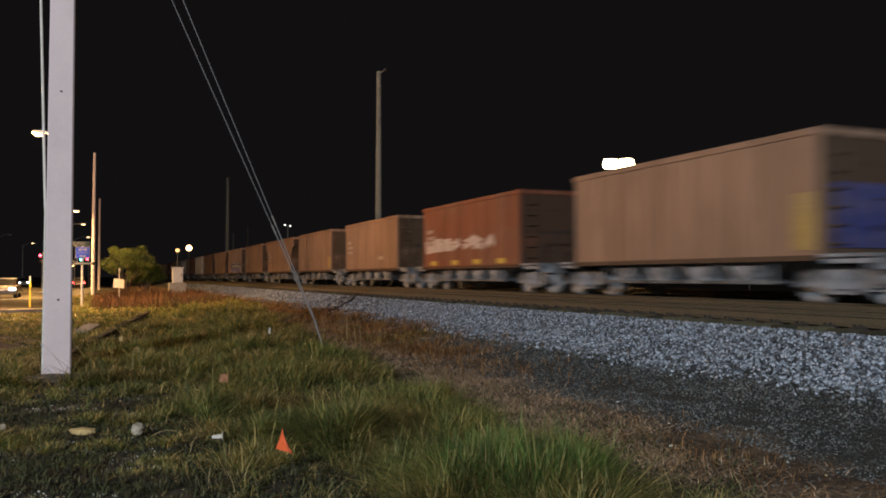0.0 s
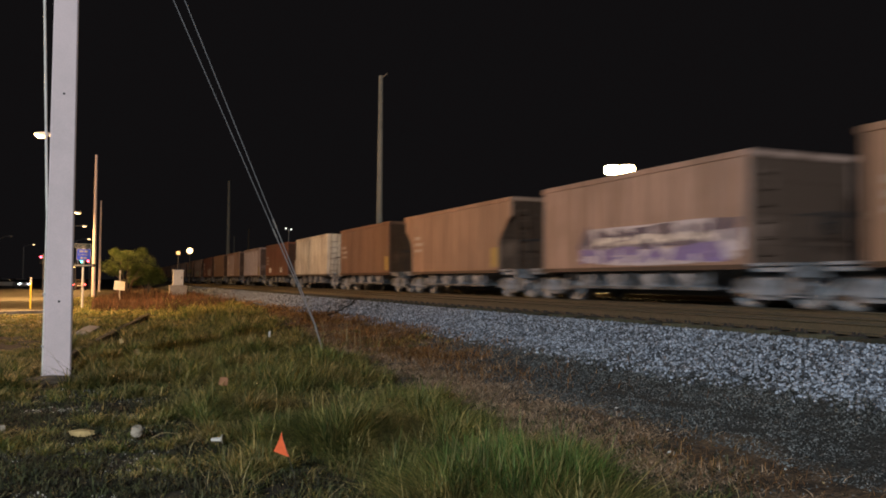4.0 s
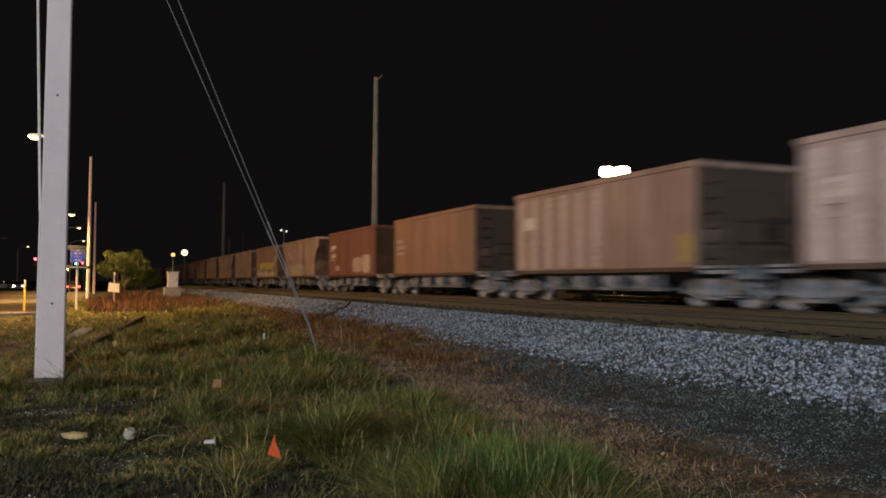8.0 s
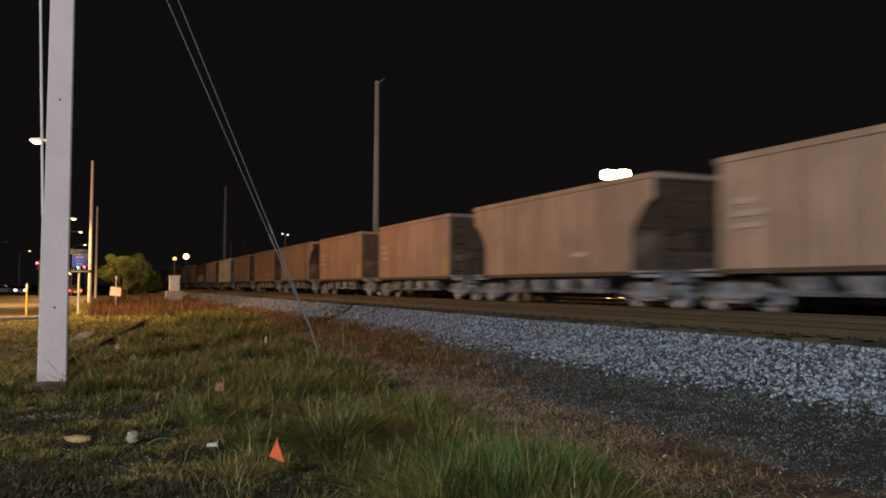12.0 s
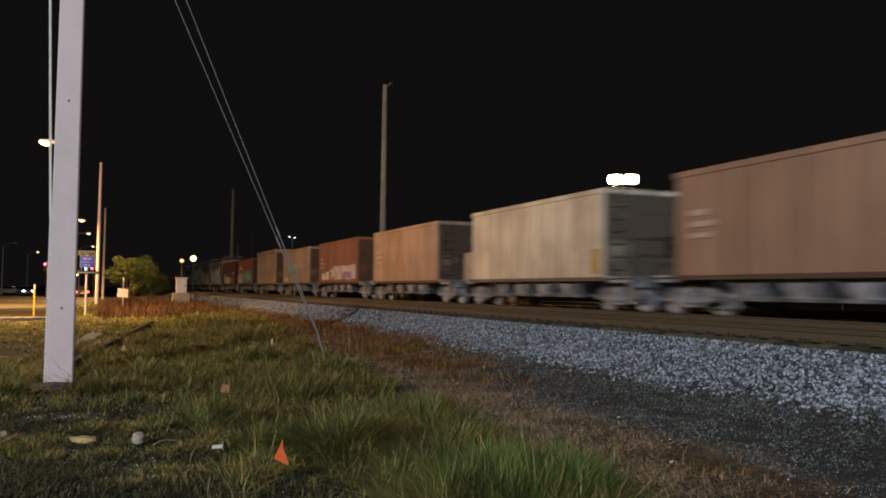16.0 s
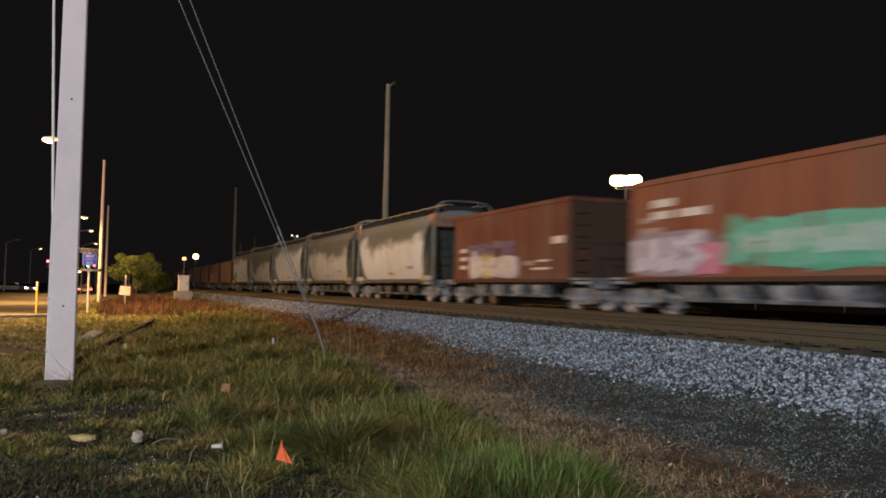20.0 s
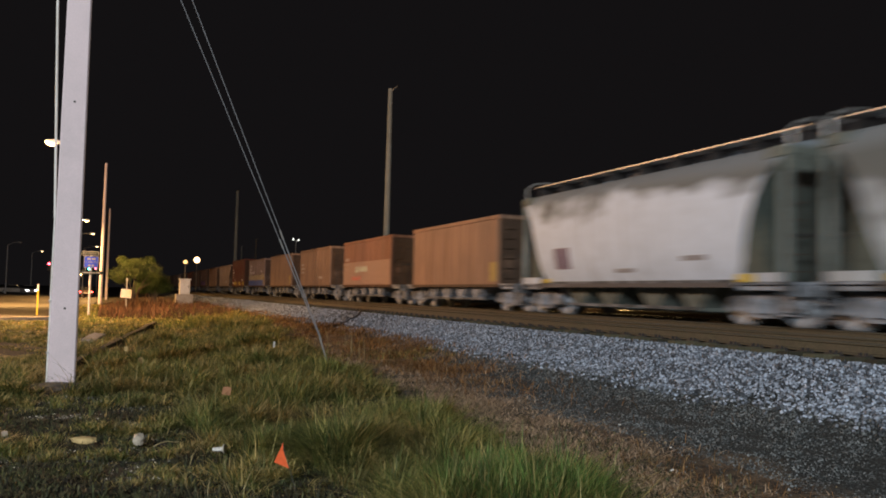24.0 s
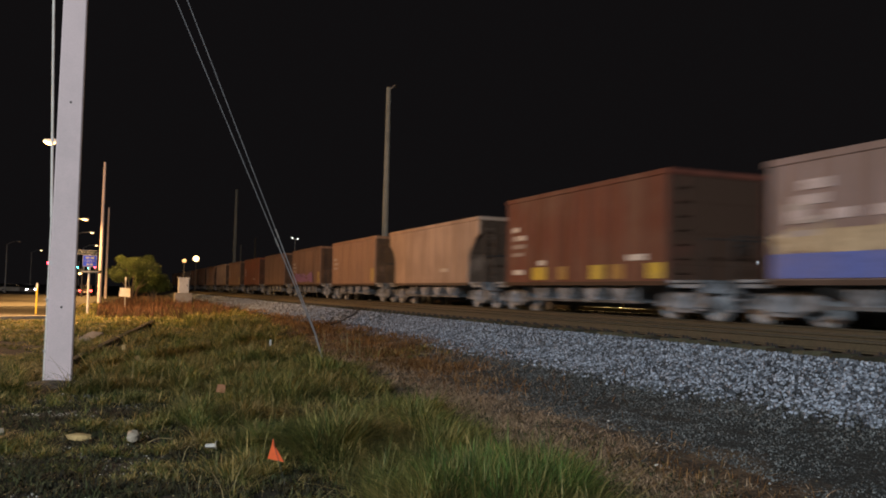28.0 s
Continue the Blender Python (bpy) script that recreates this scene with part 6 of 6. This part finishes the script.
def weeds():
    """Tall brown weeds by the cabinet and the plate."""
    rnd = np.random.RandomState(21)
    roots = []
    for _ in range(9000):
        x, y = rnd.uniform(-68, -42), rnd.uniform(-0.6, 6.4)
        if noise.noise((x * 0.35, y * 0.5, 7.0)) + rnd.uniform(-0.35, 0.35) < -0.05:
            continue
        high = 1.0 + 1.1 * max(0.0, 1 - ((x + 58) / 7) ** 2) * max(0.0, 1 - ((y - 2.0) / 2.2) ** 2)
        roots.append((x, y, level(x, y), rnd.uniform(0.2, 0.7) * high, 0.014, rnd.uniform(0, 6.28), rnd.uniform(0.1, 0.8)))
    tagged(new("brown_weeds", blade_mesh("brown_weeds", roots, M_REDWEED)), "dry red-brown weeds round the plate and cabinet", "weeds", kind="stuff")
    roots = []
    for cx, cy, rx, ry, n in ((-15.5, 5.5, 2.6, 0.45, 5200), (-20.5, 6.3, 3.2, 0.6, 5200), (-28, 6.9, 4.5, 0.6, 4200), (-5.6, 4.15, 0.9, 0.35, 1100), (-38, 6.9, 6.0, 0.7, 3000)):
        for _ in range(n):
            x, y = cx + rnd.normal() * rx, cy + rnd.normal() * ry
            d = math.hypot(x, y)
            if d < 4.6 or y > 7.5 or noise.noise((x * 1.2, y * 1.2, 61.0)) + rnd.uniform(-0.4, 0.4) < -0.12:
                continue
            roots.append((x, y, level(x, y) - 0.01, rnd.uniform(0.06, 0.24) * (0.7 if d < 9 else 1.0), 0.0022 + 0.0003 * max(0, d - 6), rnd.uniform(0, 6.28), rnd.uniform(0.3, 1.8)))
    tagged(new("rust_weeds", blade_mesh("rust_weeds", roots, M_RUSTWEED)), "rust-coloured dry weeds between grass and gravel", "weeds", kind="stuff")
    roots = []
    for cx, cy, r, n in ((-8.6, 4.3, 1.5, 12000), (-11.2, 4.5, 1.4, 13000), (-16.0, 5.4, 1.8, 6500), (-20, 5.9, 2.4, 5500), (-5.9, 4.1, 1.0, 4500), (-26, 6.4, 3.0, 4500)):
        for _ in range(n):
            x, y = cx + rnd.normal() * r, cy - 0.05 + rnd.normal() * (0.36 if cx > -14 else 0.6)
            if noise.noise((x * 1.4, y * 1.4, 6.0)) + rnd.uniform(-0.4, 0.4) < -0.1:
                continue
            roots.append((x, y, level(x, y) - 0.01, rnd.uniform(0.03, 0.10) * (1 if cx > -14 else 1.4), 0.004 if cx > -14 else 0.006, rnd.uniform(0, 6.28), rnd.uniform(0.9, 2.8)))
    tagged(new("dry_grass", blade_mesh("dry_grass", roots, M_WEED)), "flattened dry brown grass along the gravel", "dry grass", kind="stuff")
    roots = []
    for cx, cy, r, n, h in ((-18.0, 4.9, 0.5, 10, 0.75), (-16.4, 5.1, 0.5, 4, 0.7), (-20.5, 5.2, 0.9, 5, 0.7), (-7.2, 3.0, 0.3, 30, 0.3)):
        for _ in range(n):
            x, y = cx + rnd.normal() * r, cy + rnd.normal() * r * 0.5
            roots.append((x, y, level(x, y) - 0.01, h * rnd.uniform(0.4, 1.1), 0.006, rnd.uniform(0, 6.28), rnd.uniform(0.0, 0.8)))
    for _ in range(1500):
        d, a = rnd.uniform(4.6, 15.0), radians(rnd.uniform(-6, 42))
        x, y = -d * math.cos(a), d * math.sin(a)
        if y > 4.3 or y < 0.6 or noise.noise((x * 1.5, y * 1.5, 40.0)) < -0.1:
            continue
        roots.append((x, y, level(x, y) - 0.01, rnd.uniform(0.10, 0.34), 0.0020, rnd.uniform(0, 6.28), rnd.uniform(0.5, 2.0)))
    tagged(new("tall_straw", blade_mesh("tall_straw", roots, M_STRAW)), "pale straw stalks scattered through the grass", "straw", kind="stuff")


weeds()


def leaf_litter():
    """Small dry leaves and flakes on the bare ground."""
    rnd = random.Random(31)
    verts, faces = [], []
    for _ in range(3600):
        d, a = rnd.uniform(5.0, 14.0), radians(rnd.uniform(-8, 48))
        x, y = -d * math.cos(a), d * math.sin(a)
        if y > 1.4 and rnd.random() < 0.75 or y > 5.4:
            continue
        c = Vector((x, y, level(x, y) + 0.012))
        u = Vector((rnd.uniform(-1, 1), rnd.uniform(-1, 1), rnd.uniform(-0.35, 0.35))).normalized()
        v = u.cross(Vector((0, 0, 1))).normalized()
        v.z += rnd.uniform(-0.4, 0.4)
        s = rnd.uniform(0.006, 0.022)
        i = len(verts)
        verts += [tuple(c - u * s), tuple(c + v * s * 0.45), tuple(c + u * s), tuple(c - v * s * 0.45)]
        faces.append((i, i + 1, i + 2, i + 3))
    me = bpy.data.meshes.new("leaf_litter")
    me.from_pydata(verts, [], faces)
    me.materials.append(M_STRAW)
    tagged(new("leaf_litter", me), "dry leaves and flakes scattered on bare soil", "leaf litter", kind="stuff")


leaf_litter()


def twig(place, seed, size):
    rnd = random.Random(seed)
    bm = bmesh.new()
    p = Vector((0, 0, 0))
    d = Vector((1, 0.2, 0.5))
    for i in range(5):
        q = p + d.normalized() * size / 5
        tube(bm, p, q, 0.005 - 0.0007 * i, 0.0045 - 0.0007 * i, n=5)
        if i > 1:
            for s in (-1, 1):
                tube(bm, q, q + Vector((0.5, s * 0.6, rnd.uniform(-0.2, 0.4))).normalized() * size * 0.22, 0.003, 0.001, n=4)
        p, d = q, d + Vector((rnd.uniform(-0.2, 0.5), rnd.uniform(-0.5, 0.5), -0.35))
    o = whole("dry_stalk", bm, M_STRAW, "dry bent seed stalk lying over the grass", "dry stalk")
    o.matrix_world = pose(*place, 0, 0, rnd.uniform(40, 100))


twig((-6.55, 2.62, 0.08), 1, 0.55)
twig((-8.7, 0.45, 0.02), 3, 0.34)


def motions():
    rows = range(0, 29, 4)
    for k, kind, car, colour in TRAIN:
        p = car.matrix_basis.translation.copy()
        walk(car, [(t, pose(p.x + SPEED * t, p.y, p.z)) for t in rows])
    walk(MOVING_CAR, [(t, pose(-70.0 + 6.0 * t, -6.75, 0)) for t in rows])
    sway = random.Random(9)
    rest = FLAG.location.copy()
    walk(FLAG, [(0.5 * i, Matrix.Translation(rest) @ pose(0, 0, 0, sway.uniform(-7, 7), 0, sway.uniform(-16, 16))) for i in range(57)])
    turn = SPEED / WHEEL_R
    done = {}
    for w in WHEELSETS_ALL():
        key = round(w.location.x, 2)
        if key not in done:
            walk(w, [(i / FPS, Matrix.Translation(w.location) @ Matrix.Rotation(turn * i / FPS, 4, "Y")) for i in range(28 * FPS + 1)])
            done[key] = w.animation_data
        else:
            w.rotation_mode = "QUATERNION"
            data = w.animation_data_create()
            data.action, data.action_slot = done[key].action, done[key].action_slot


def WHEELSETS_ALL():
    return [o for _, _, car, _ in TRAIN for o in car.children_recursive if o.name.startswith("wheelset")]


motions()
